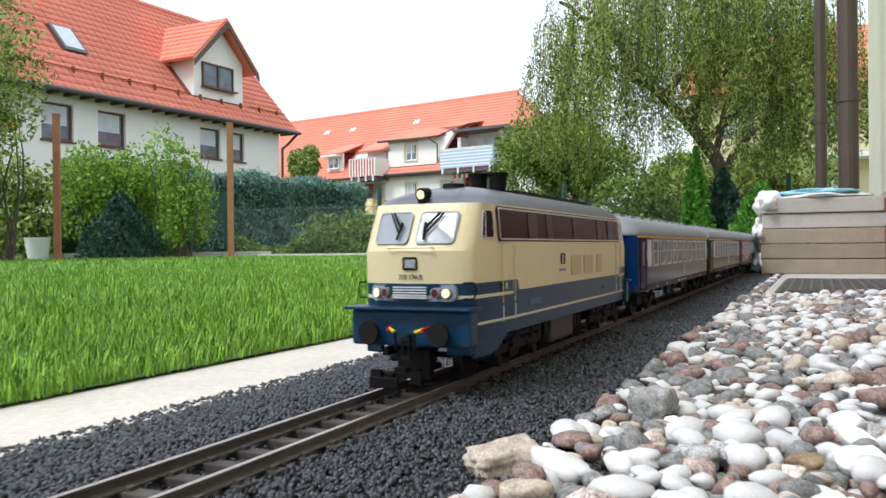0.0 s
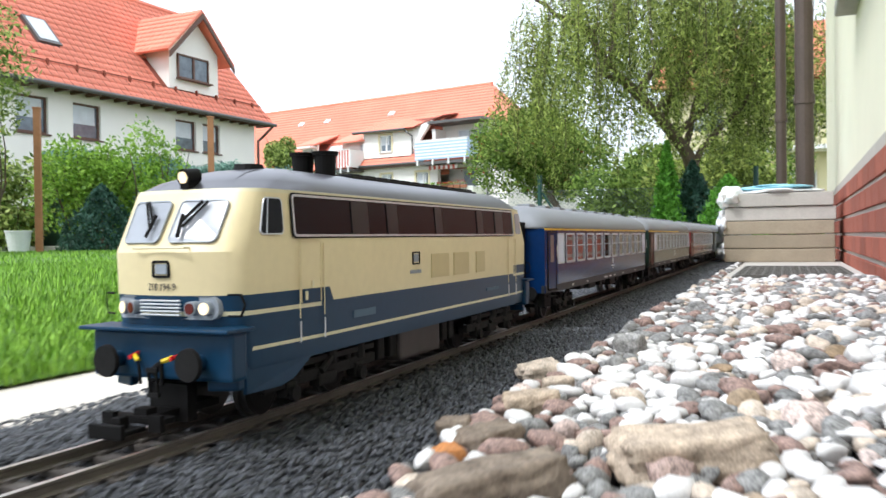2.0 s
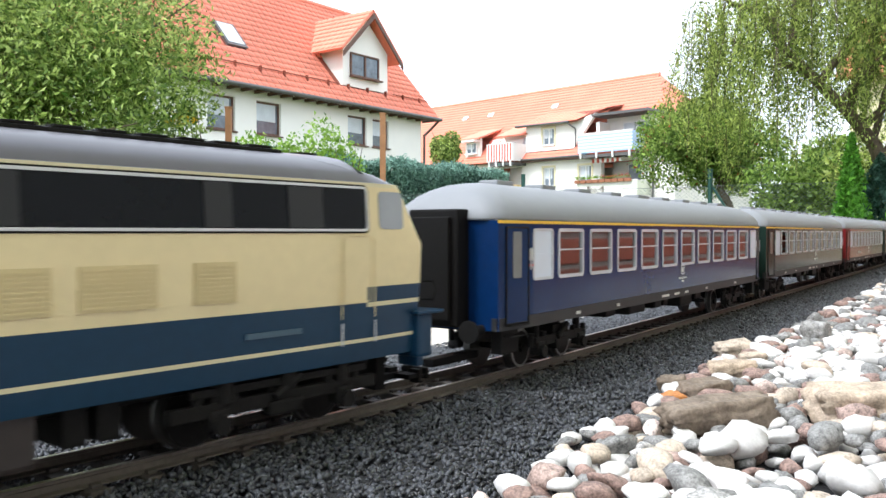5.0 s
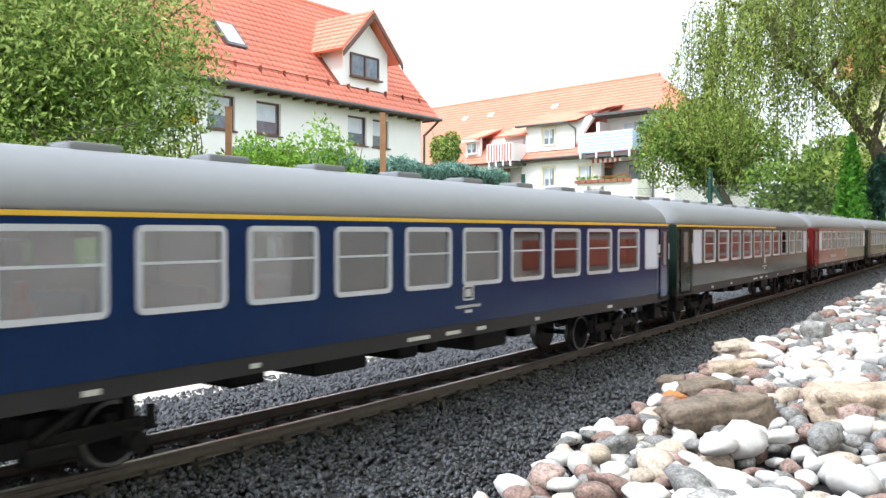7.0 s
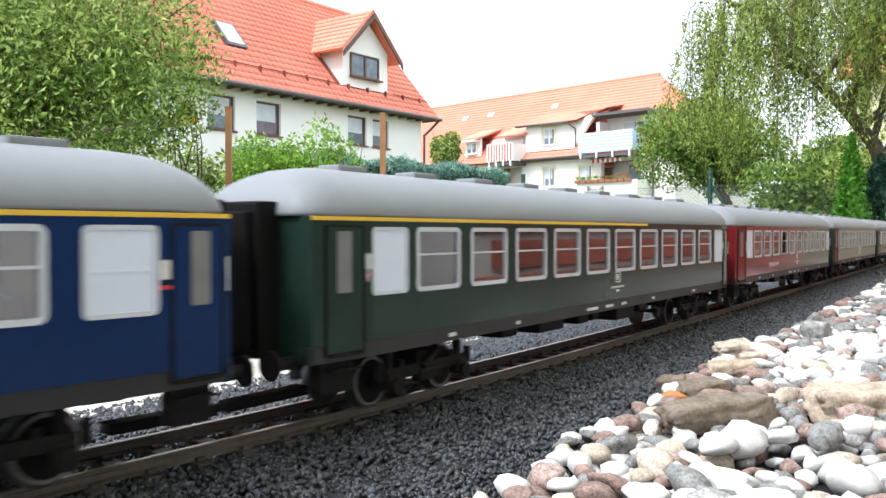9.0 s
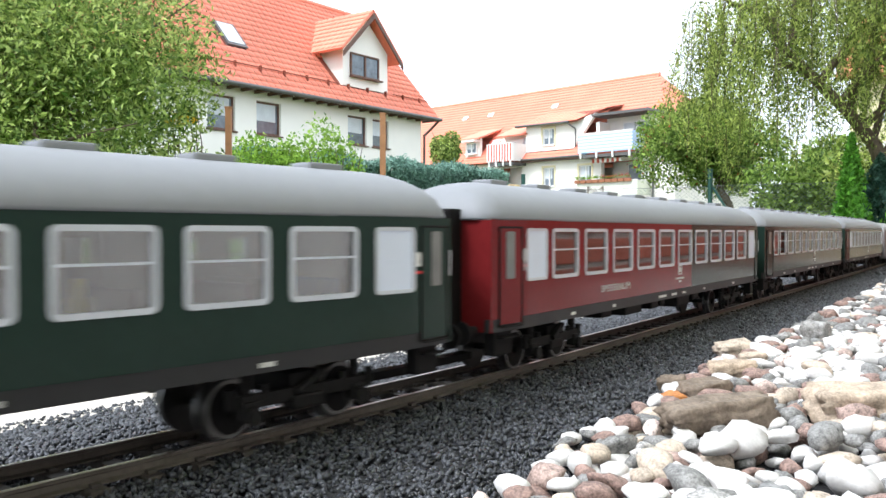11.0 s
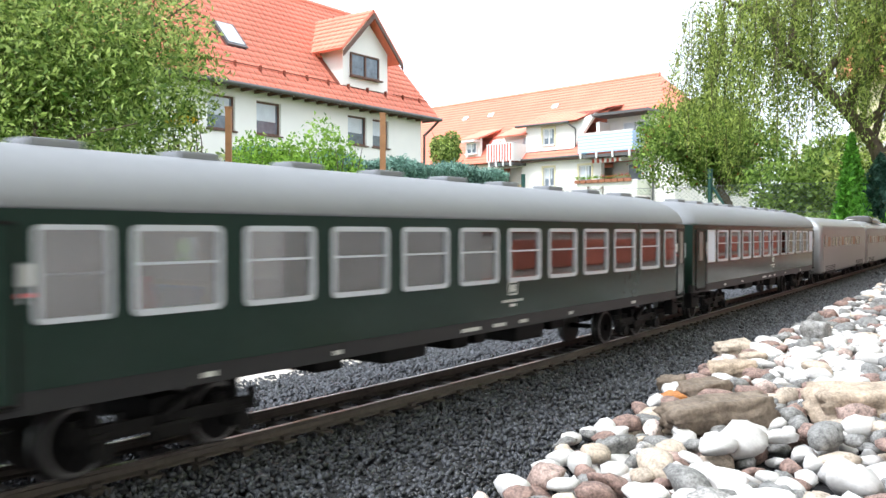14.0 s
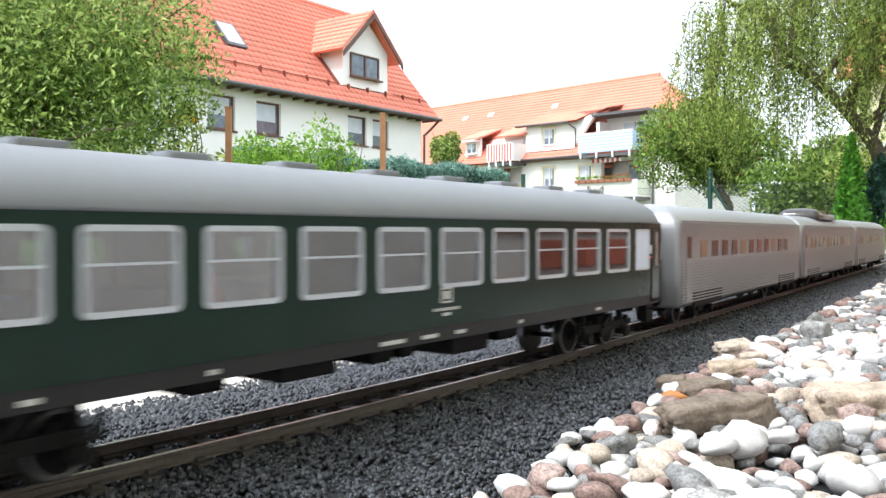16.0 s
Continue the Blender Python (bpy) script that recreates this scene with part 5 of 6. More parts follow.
    house_window(h, xc - .95, 6.42, xc + .75, 7.35, yf - .05, BROWN_WOOD, 2, curtain=False)
    for k in (-1, 1):
        e = (xc + k * (w + .45), 7.25)
        slab("dormer_roof", [(xc, yf - .45, za + .18), (xc, 3.4, za + .18), (e[0], 2.0, e[1]), (e[0], yf - .45, e[1])][::k], .10, TILE, h)
        tile_slope("dormer_tiles", yf - .43, 3.2, e[0], e[1] + .10, xc, za + .29, h, keep=lambda a, b, c: a < 1.1 + 1.05 * (c - e[1]), swap=True)
        slab("barge_board", [(xc, yf - .46, za + .16), (e[0], yf - .46, e[1] - .04), (e[0], yf - .46, e[1] - .26), (xc, yf - .46, za - .06)][::k], .05, BROWN_WOOD, h)
    return h


def build_house_two():
    h = thing("house", "long white house with an orange roof, dormers and balconies", "house", pose(11.2, 51.5, -0.04, 0, 0, -45.57))
    wins = [(-6.35, 3.25, -5.43, 4.53), (-3.41, 3.10, -2.43, 4.52), (-6.68, 1.48, -5.97, 1.80), (-1.69, 3.35, 1.22, 4.65), (-10.3, 3.0, -8.2, 4.7), (-14, 3.1, -13, 4.4), (-17, 3.1, -16, 4.4)]
    holed_wall("wall", -30, 3.5, 0, 5.15, 0, .35, wins, PLASTER, h)
    part("gable_wall", boxed(3.15, .35, 0, 3.5, 10, 5.15), PLASTER, h)
    part("back_wall", boxed(-30, 9.65, 0, 3.15, 10, 5.15), PLASTER, h)
    house_window(h, *wins[0], .12, WHITE_FRAME, 2, trim=YELLOW_TRIM)
    house_window(h, *wins[1], .12, WHITE_FRAME, 2, trim=YELLOW_TRIM)
    house_window(h, *wins[5], .12, WHITE_FRAME, 2, trim=YELLOW_TRIM)
    house_window(h, *wins[6], .12, WHITE_FRAME, 2, trim=YELLOW_TRIM)
    house_window(h, *wins[2], .12, GUTTER, 1, curtain=False)
    rz, ez, ey = 10.7, 5.10, -.5
    slab("roof", [(-30, ey, ez), (4.0, ey, ez), (-.5, 5, rz), (-30, 5, rz)], .12, TILE_GAP, h)
    slab("roof", [(-30, 10.5, ez), (-30, 5, rz), (-.5, 5, rz), (4.0, 10.5, ez)], .12, TILE, h)
    slab("roof", [(4.0, ey, ez), (4.0, 10.5, ez), (-.5, 5, rz)], .12, TILE, h)
    def keep(x, y, z):
        if x > -.5 + (rz - z) / (rz - ez) * 4.5: return False
        if -7.9 < x < -2.1 and 5.62 < z < 7.55 and (x < -3.8 or z > 5.62 + (x + 3.8) * 1.2): return False
        if -2.0 < x < 1.6 and z < 7.6: return False
        if -10.4 < x < -7.9 and z < 6.95: return False
        if -13.7 < x < -12.1 and 5.7 < z < 7.2: return False
        return True
    tile_slope("roof_tiles", -30, 4.0, ey, ez + .005, 5, rz, h, keep=keep)
    bm = bmesh.new(); tube(bm, (-30, 5, rz + .03), (-.5, 5, rz + .03), .13, n=8); part("ridge", bm, TILE, h)
    bm = bmesh.new(); tube(bm, (-7.9, ey - .05, ez), (-2.5, ey - .05, ez), .08, n=8); part("gutter", bm, GUTTER, h)
    part("eave_board", boxed(-7.9, ey, ez - .16, -2.4, -.02, ez - .02), BROWN_WOOD, h)
    # main dormer with its sloping white cheek
    holed_wall("dormer_wall", -7.82, -3.8, 5.66, 7.45, -.05, .25, [(-6.36, 6.02, -5.38, 7.14)], PLASTER, h)
    part("dormer_cheek", boxed(-7.82, .25, 5.66, -7.6, 3, 7.45), PLASTER, h)
    slab("dormer_gable", [(-3.8, -.04, 5.70), (-2.08, -.04, 7.80), (-3.8, -.04, 7.40)], .25, PLASTER, h)
    house_window(h, -6.36, 6.02, -5.38, 7.14, .05, WHITE_FRAME, 2, trim=YELLOW_TRIM)
    slab("dormer_roof", [(-8.35, -.45, 7.42), (-3.3, -.45, 7.42), (-1.9, 1.0, 8.25), (-1.9, 2.9, 8.62), (-8.35, 2.9, 8.62)], .10, TILE_GAP, h)
    tile_slope("dormer_tiles", -8.35, -3.3, -.45, 7.43, 2.9, 8.63, h)
    tile_slope("dormer_tiles", -3.3, -1.9, 1.0, 7.95, 2.9, 8.63, h)
    bm = bmesh.new(); tube(bm, (-8.4, -.5, 7.42), (-3.9, -.5, 7.36), .08, n=8); tube(bm, (-4.0, -.5, 7.3), (-3.55, -.2, 6.9), .05, n=8); tube(bm, (-3.55, -.2, 6.9), (-3.55, -.2, 5.75), .05, n=8); part("gutter", bm, GUTTER, h)
    # upper balcony, blue striped cloth
    part("dormer_wall", boxed(-2.0, 1.1, 5.1, 1.8, 1.35, 7.55), PLASTER, h)
    part("dormer_cheek", boxed(-2.0, -.1, 5.3, -1.75, 1.1, 7.2), PLASTER, h)
    part("balcony_roof", boxed(-2.1, -.5, 7.50, 2.0, 2.0, 7.66), GUTTER, h)
    house_window(h, -.75, 5.3, .25, 7.15, 1.02, WHITE_FRAME, 1); house_window(h, .3, 5.3, 1.2, 7.15, 1.02, WHITE_FRAME, 1, curtain=False)
    def balcony(x0, x1, z0, z1, mats, n, horizontal=False, label=""):
        b = part("balcony", boxed(x0, -1.35, z0 - .28, x1, .0, z0 - .1), GUTTER, h)
        for i in range(4):
            x = x0 + .2 + (x1 - x0 - .4) * i / 3
            part("bracket", boxed(x - .05, -1.45, z0 - .36, x + .05, -1.36, z0 + .05), WHITE_FRAME, b)
        for i in range(n):
            a, c = i / n, (i + 1) / n
            if horizontal: bm = boxed(x0, -1.43, z0 + (z1 - z0) * a, x1, -1.38, z0 + (z1 - z0) * c)
            else: bm = boxed(x0 + (x1 - x0) * a, -1.43, z0, x0 + (x1 - x0) * c, -1.38, z1)
            part("cloth_strip", bm, mats[i % len(mats)], b)
        for x in (x0, x1): part("side_cloth", boxed(x - .03, -1.38, z0, x + .03, 0, z1), mats[0], b)
        part("handrail", boxed(x0 - .04, -1.45, z1, x1 + .04, -1.37, z1 + .05), WHITE_FRAME, b)
        return b
    balcony(-2.45, 1.5, 5.12, 6.30, [STRIPE_B, STRIPE_W], 12, True)
    balcony(-2.5, 1.85, 2.42, 3.30, [PALE_PANEL, STRIPE_W], 9, True)
    balcony(-10.2, -7.85, 5.05, 6.22, [STRIPE_W, STRIPE_R], 19)
    balcony(-10.5, -8.1, 2.55, 3.45, [SUNFLOWER], 6)
    bm = bmesh.new(); box(bm, -1.8, .36, 3.0, 1.4, 1.6, 3.1); part("recess_floor", bm, GREY_IN, h)
    part("recess_wall", boxed(-1.8, 1.5, 3.0, 1.4, 1.6, 4.7), PLASTER, h)
    house_window(h, -.6, 3.15, .45, 4.55, 1.35, WHITE_FRAME, 1, curtain=False); house_window(h, .5, 3.15, 1.2, 4.55, 1.35, WHITE_FRAME, 1)
    for i in range(12):
        part("awning_strip", boxed(-1.75 + i * .18, -.9, 4.52, -1.57 + i * .18, -.85, 4.78), STRIPE_W if i % 2 else STRIPE_R, h)
    slab("awning", [(-1.75, -.05, 5.0), (.45, -.05, 5.0), (.45, -.9, 4.78), (-1.75, -.9, 4.78)][::-1], .03, STRIPE_W, h)
    part("recess_wall", boxed(-10.4, 1.3, 2.5, -8.1, 1.4, 4.9), PLASTER, h)
    house_window(h, -8.9, 2.7, -8.25, 4.5, 1.15, WHITE_FRAME, 1)
    part("dormer_wall", boxed(-10.3, .6, 5.1, -7.85, .8, 7.0), PLASTER, h)
    house_window(h, -8.6, 5.3, -8.1, 6.8, .5, WHITE_FRAME, 1)
    slab("dormer_roof", [(-10.5, -.2, 6.95), (-7.7, -.2, 6.95), (-7.7, 2.4, 8.0), (-10.5, 2.4, 8.0)], .10, TILE, h)
    # small dormer
    part("dormer_wall", boxed(-13.6, -.0, 5.7, -12.15, .2, 7.0), PLASTER, h)
    house_window(h, -13.4, 5.9, -12.4, 6.7, -.1, WHITE_FRAME, 2)
    slab("dormer_roof", [(-13.9, -.4, 7.0), (-11.9, -.4, 7.0), (-11.9, 2.2, 7.9), (-13.9, 2.2, 7.9)], .10, TILE, h)
    part("small_awning", boxed(-13.7, -.7, 6.72, -12.1, -.1, 6.85), STRIPE_W, h)
    def on_roof(x, z, up): 
        f = (z - ez) / (rz - ez)
        return (x, ey + (5 - ey) * f - .71 * up, z + .70 * up)
    for x0, x1, z0, z1 in ((-11.9, -11.05, 6.12, 6.85), (-10.95, -10.05, 6.12, 6.85), (-2.45, -1.75, 6.25, 6.95), (-8.3, -7.8, 9.0, 9.3), (-14.5, -14.0, 9.0, 9.3), (-17.2, -16.7, 9.0, 9.3)):
        slab("skylight", [on_roof(x0, z0, .12), on_roof(x1, z0, .12), on_roof(x1, z1, .12), on_roof(x0, z1, .12)], .12, WHITE_FRAME, h)
        slab("skylight_pane", [on_roof(x0 + .07, z0 + .06, .13), on_roof(x1 - .07, z0 + .06, .13), on_roof(x1 - .07, z1 - .06, .13), on_roof(x0 + .07, z1 - .06, .13)], .01, CURTAIN, h)
    bm = bmesh.new(); tube(bm, (2.1, -.1, 0), (2.1, -.1, 5.1), .06, n=8); part("downpipe", bm, GUTTER, h)
    at = h.matrix_basis
    r = random.Random(5)
    for i in range(9):
        x = -2.4 + i * .46
        b = thing("flower_box", "terracotta flower box with red and green plants on the balcony rail", "flower box", at @ pose(x, -1.50, 3.36), "balcony flower boxes")
        part("trough", boxed(-.2, -.10, -.12, .2, .08, .08, bevel=.01), material("terracotta_%d" % i, (0.30, 0.12, 0.06), 0.8), b)
        c = np.array([(r.gauss(0, .12), r.gauss(-.02, .07), .14 + abs(r.gauss(0, .08))) for _ in range(50)])
        leaves("foliage", c, .09, LEAF_BRIGHT, b)
        c = np.array([(r.gauss(0, .11), r.gauss(-.03, .07), .2 + abs(r.gauss(0, .07))) for _ in range(26)])
        leaves("blossom", c, .07, FLOWER_R if i > 3 else LEAF_BRIGHT, b, slim=.9)
    return h


def build_yellow_block():
    h = thing("apartment_block", "yellow apartment block with white balconies and an orange roof", "building", pose(17.6, 36.0, -0.04, 0, 0, -34))
    wins = [(1.2, 1.0, 2.6, 2.9), (1.2, 4.4, 2.6, 6.2), (5, 1.0, 6.4, 2.9), (5, 4.4, 6.4, 6.2)]
    holed_wall("wall", 0, 14, 0, 6.9, 0, .3, wins, PLASTER_B, h)
    part("gable_wall", boxed(0, .3, 0, .3, 10, 6.9), PLASTER_B, h)
    for w in wins: house_window(h, *w, .1, WHITE_FRAME, 2)
    for z in (.2, 3.7):
        for x in (.4, 4.4):
            b = part("balcony", boxed(x, -1.5, z, x + 3.2, 0, z + .18), WHITE_FRAME, h)
            part("parapet", boxed(x, -1.5, z + .18, x + 3.2, -1.42, z + 1.0), PLASTER_B, b)
            for i in range(3): part("post", boxed(x + i * 1.57, -1.55, z + .1, x + i * 1.57 + .05, -1.5, z + 1.15), GUTTER, b)
            part("handrail", boxed(x, -1.54, z + 1.1, x + 3.2, -1.48, z + 1.15), GUTTER, b)
    slab("roof", [(-.5, -.8, 6.8), (14, -.8, 6.8), (14, 5, 10.5), (-.5, 5, 10.5)], .15, TILE_GAP, h)
    tile_slope("roof_tiles", -.5, 14, -.8, 6.82, 5, 10.5, h)
    return h


WALL_AT = pose(0.19 * 0.83, -0.19 * 0.56, 0, 0, 0, 56.0)


BRICKS_FROM = 1.55


def build_near_house():
    """The house at the edge of the garden; its wall runs along the pebbles. x along the wall, -y into the house."""
    h = tagged(new("wall_near"), "cream plastered house wall above a red brick plinth", "", "", "structure")
    h.matrix_basis = WALL_AT
    part("plaster", boxed(-2.0, -.33, .40, 7.5, -.02, 5.5), PLASTER_Y, h)
    part("mortar", boxed(BRICKS_FROM - .12, -.30, -.04, 7.5, -.008, .40), MORTAR, h)
    part("plinth", boxed(-2.0, -.30, -.04, BRICKS_FROM - .12, -.004, .40), CONCRETE, h, "bare grey rendered plinth")
    me = mesh_of(boxed(-.12, -.018, -.0325, .12, 0, .0325, bevel=.003), "brick"); me.materials.append(BRICK)
    rows = 5
    for r in range(rows):
        for i in range(30):
            x = BRICKS_FROM + i * .25 + (.125 if r % 2 else 0)
            if x > 7.3:
                break
            o = new("brick", me); o.parent, o.location = h, (x, 0, .005 + r * .080)
    w = tagged(new("window_near"), "window ledge and reveal in the near wall", "", "", "structure"); w.matrix_basis = WALL_AT
    part("window_sill", boxed(2.6, -.1, 1.02, 4.0, .06, 1.07, bevel=.01), CONCRETE, w)
    part("shutter_box", boxed(3.4, -.05, 1.30, 4.3, .05, 1.9, bevel=.01), GREY_WOOD, w)
    for x, y, r in ((5.6, .16, .052), (6.4, .30, .035)):
        d = thing("downpipe", "dark brown rain downpipe beside the house wall", "downpipe", WALL_AT)
        part("pipe", tubed((x, y, -.03), (x, y, 5.4), r, n=16), COPPER, d)
        for z in (.9, 2.0, 3.2): part("pipe_collar", tubed((x, y, z), (x, y, z + .06), r + .007, n=16), COPPER, d)
    b = thing("slab_plinth", "concrete plate with a dark rubber mat beside the pebbles", "concrete plate")
    s0, s1 = 2.35, 4.6
    p, hd = on_track(s0, .20)
    b.matrix_basis = pose(p[0], p[1], 0, 0, 0, 90 - math.degrees(hd))
    part("plate", boxed(0, -.44, -.045, 2.3, 0, -.008, bevel=.004), CONCRETE, b)
    bm = boxed(.05, -.40, -.008, .95, -.03, -.003)
    for i in range(30): box(bm, .06 + i * .029, -.39, -.003, .07 + i * .029, -.04, .001)
    for i in range(12): box(bm, .06, -.385 + i * .029, -.003, .94, -.378 + i * .029, .0008)
    part("mat", bm, MAT_RUBBER, b, "dark ribbed mat")
    st = thing("paving_slab_stack", "stack of five grey and tan concrete slabs", "slab stack", pose(2.30, 4.03, -.008, 0, 0, -34))
    r = random.Random(9)
    for i in range(5):
        d = .012 * (r.random() - .5)
        part("slab", boxed(-.01 + d, d, i * .069, .50 + d, .40 + d, i * .069 + .066, bevel=.005), CONCRETE if i > 2 else CONCRETE_B, st)
    f = thing("plastic_film", "crumpled white and blue plastic film draped over the slabs", "plastic film", pose(2.30, 4.03, -.008, 0, 0, -34))
    def crumple(name, x0, y0, z0, x1, y1, z1, mat, seed):
        bm = bmesh.new()
        bmesh.ops.create_icosphere(bm, subdivisions=4, radius=1)
        for v in bm.verts:
            c = v.co.copy()
            k = 1 + .35 * noise.noise(c * 1.5 + Vector((seed, 0, 0))) + .2 * abs(noise.noise(c * 4 + Vector((seed, 3, 0))))
            v.co = Vector(((x0 + x1) / 2 + c.x * k * (x1 - x0) / 2, (y0 + y1) / 2 + c.y * k * (y1 - y0) / 2, (z0 + z1) / 2 + c.z * k * (z1 - z0) / 2))
        part(name, bm, mat, f, smooth=True)
    crumple("side_film", -.06, -.01, .0, .01, .36, .10, FILM, 2)
    crumple("side_film", -.05, -.01, .14, .015, .36, .27, FILM, 5)
    crumple("side_film", -.05, -.02, .27, .09, .36, .385, FILM, 8)
    crumple("top_film", .03, .02, .335, .45, .38, .375, FILM, 11)
    crumple("blue_film", .06, .03, .35, .40, .34, .392, FILM_BLUE, 14)


# ---- gardens ----
def blob_points(n, c, rad, inner=.35, lumps=7, seed=1):
    """Points in a lumpy crown: several offset balls, thinner inside."""
    r = np.random.default_rng(seed)
    cs = r.normal(size=(lumps, 3)); cs /= np.linalg.norm(cs, axis=1, keepdims=True)
    cs *= r.uniform(.3, .72, (lumps, 1))
    ks = r.uniform(.30, .55, lumps)
    i = r.integers(0, lumps, n)
    d = r.normal(size=(n, 3)); d /= np.linalg.norm(d, axis=1, keepdims=True)
    q = cs[i] + d * (ks[i] * r.uniform(inner, 1.05, n) ** .6)[:, None]
    return np.array(c) + q * np.array(rad)


def limbs(bm, a, b, r0, r1, seed, wig=.06, n=5):
    r = random.Random(seed)
    a, b = Vector(a), Vector(b)
    p, k = a, (b - a).length
    for i in range(1, n + 1):
        q = a.lerp(b, i / n) + (Vector((r.uniform(-1, 1), r.uniform(-1, 1), r.uniform(-.5, .5))) * wig * k if i < n else Vector())
        tube(bm, p, q, r0 + (r1 - r0) * (i - 1) / n, r0 + (r1 - r0) * i / n, n=10, caps=False)
        p = q
    return p


def tree(name, label, base, crown, rad, n, size, mat, trunk_r, lumps=9, seed=1, slim=.5, berries=0):
    t = thing(name, label, "tree", pose(*base))
    bm = bmesh.new()
    c = Vector(crown) - Vector(base)
    limbs(bm, (0, 0, 0), c * .75 + Vector((0, 0, 0)), trunk_r, trunk_r * .55, seed)
    r = random.Random(seed)
    for i in range(14):
        e = c + Vector((r.uniform(-.8, .8) * rad[0], r.uniform(-.8, .8) * rad[1], r.uniform(-.6, .85) * rad[2]))
        limbs(bm, c * r.uniform(.45, .78), e, trunk_r * .38, trunk_r * .08, seed + i, .05, 4)
    part("trunk", bm, BARK, t, smooth=True)
    pts = blob_points(n, c, rad, lumps=lumps, seed=seed)
    leaves("crown", pts, size, mat, t, slim=slim)
    if berries:
        b = pts[RNG.choice(n, berries, replace=False)] + RNG.normal(0, .03, (berries, 3))
        tagged(leaves("berries", b, size * .55, BERRY, t, slim=1.0), kind="stuff")
    return t


def build_gardens():
    # trees
    tree("garden_tree", "leafy green garden tree with small pale blossoms", (-6.7, 13.6, -.04), (-6.25, 13.2, 2.85), (3.25, 2.4, 2.95), 64000, .105, LEAF_BUSH, .12, 24, 3, slim=.36)
    tree("rowan_tree", "green rowan tree dotted with red berries", (8.3, 24.0, -.04), (7.9, 24.0, 3.0), (2.35, 2.1, 1.9), 36000, .115, LEAF_APPLE, .13, 12, 5, berries=500)
    tree("small_tree", "small round dark green tree between the houses", (.15, 33.0, -.04), (.15, 33.0, 3.35), (.95, .9, 1.0), 2600, .16, LEAF_BUSH, .08, 7, 8)
    # willow
    w = thing("willow_tree", "leaning willow with a bare trunk and hanging yellow-green foliage", "tree", pose(6.65, 12.05, -.04))
    bm = bmesh.new()
    path = [(0, 0, 0), (-.05, 0, .45), (-.20, 0, .95), (-.42, -.02, 1.45), (-.85, -.05, 1.95), (-1.30, -.1, 2.35), (-1.75, -.1, 2.80), (-2.10, -.1, 3.3)]
    for i, (a, b) in enumerate(zip(path, path[1:])): tube(bm, a, b, .135 - .013 * i, .135 - .013 * (i + 1), n=12, caps=False)
    for i, (a, b) in enumerate((((-.45, 0, 1.45), (.5, .3, 3.4)), ((-.78, 0, 1.95), (-.5, -.6, 4.0)), ((-1.2, -.1, 2.35), (-2.4, .2, 3.0)), ((-.3, 0, 1.2), (.9, -.3, 2.8)), ((-1.65, -.1, 2.85), (-1.2, .5, 4.4)), ((-.9, -.1, 2.1), (.3, -.5, 3.6)), ((-1.2, -.1, 2.4), (-.2, .2, 4.3)), ((-1.9, -.1, 3.2), (-2.9, -.3, 3.6)), ((-.6, 0, 1.7), (1.3, .1, 3.3)))):
        limbs(bm, a, b, .06, .02, 40 + i, .06, 5)
    part("trunk", bm, BARK, w, smooth=True)
    r = np.random.default_rng(12)
    strands = []
    twig = bmesh.new()
    for i in range(900):
        c = np.array([r.uniform(-3.0, 1.7) if i < 720 else r.uniform(-.4, 1.9), r.uniform(-1.6, 1.6), 0])
        top = 4.5 - .28 * (c[0] + .9) ** 2 - .35 * c[1] ** 2 + r.normal(0, .35)
        top = max(top, 2.0)
        low = max((.75 if -2.4 < c[0] < -.5 else 1.35) + .6 * r.uniform(), top - r.uniform(.5, 2.8))
        if -.5 < c[0] < .5 and r.uniform() < .3: low = max(low, 2.2)
        m = int(max(10, (top - low) * 72))
        f = np.linspace(0, 1, m)[:, None]
        bend = r.normal(0, .22, 2)
        p = np.concatenate([c[:2] + bend * f ** 1.6 + r.normal(0, .045, (m, 2)), top + (low - top) * f + r.normal(0, .03, (m, 1))], 1)
        strands.append(p)
        if i % 4 == 0:
            tube(twig, p[0], p[-1], .006, .003, n=4, caps=False)
    leaves("hanging_foliage", np.concatenate(strands), .07, LEAF_WILLOW, w, slim=.26, droop=1.2)
    part("twig_mass", twig, BARK, w)["kind"] = "stuff"
    # conifers
    def cone(name, label, x, y, hgt, rad, n, size, mat, seed):
        t = thing(name, label, "conifer", pose(x, y, -.04))
        part("trunk", tubed((0, 0, 0), (0, 0, hgt * .8), .035, .01, n=8), BARK, t)
        q = np.random.default_rng(seed)
        z = q.uniform(0, 1, n) ** 1.2; a = q.uniform(0, 6.283, n)
        rr = rad * (1 - z) ** .75 * q.uniform(.55, 1.08, n) * (1 + .25 * np.sin(a * 5 + z * 9))
        leaves("foliage", np.stack([rr * np.cos(a), rr * np.sin(a), .05 + z * hgt], 1), size, mat, t, slim=.4, droop=-.8)
    cone("thuja", "bright green upright thuja", 5.35, 10.9, 1.42, .24, 3200, .085, LEAF_THUJA, 1)
    cone("juniper", "dark blue-green juniper bush", 5.95, 11.3, 1.18, .42, 4200, .085, LEAF_DARK, 2)
    cone("juniper", "dark blue-green juniper bush", 5.62, 11.4, 1.02, .30, 2200, .085, LEAF_DARK, 4)
    cone("thuja", "bright green low thuja beside the wall", 4.95, 8.6, .78, .42, 3600, .06, LEAF_THUJA, 3)
    cone("dark_shrub", "dark green rounded conifer shrub behind the lawn", -3.3, 17.2, 1.25, .75, 3800, .09, LEAF_DARK, 6)
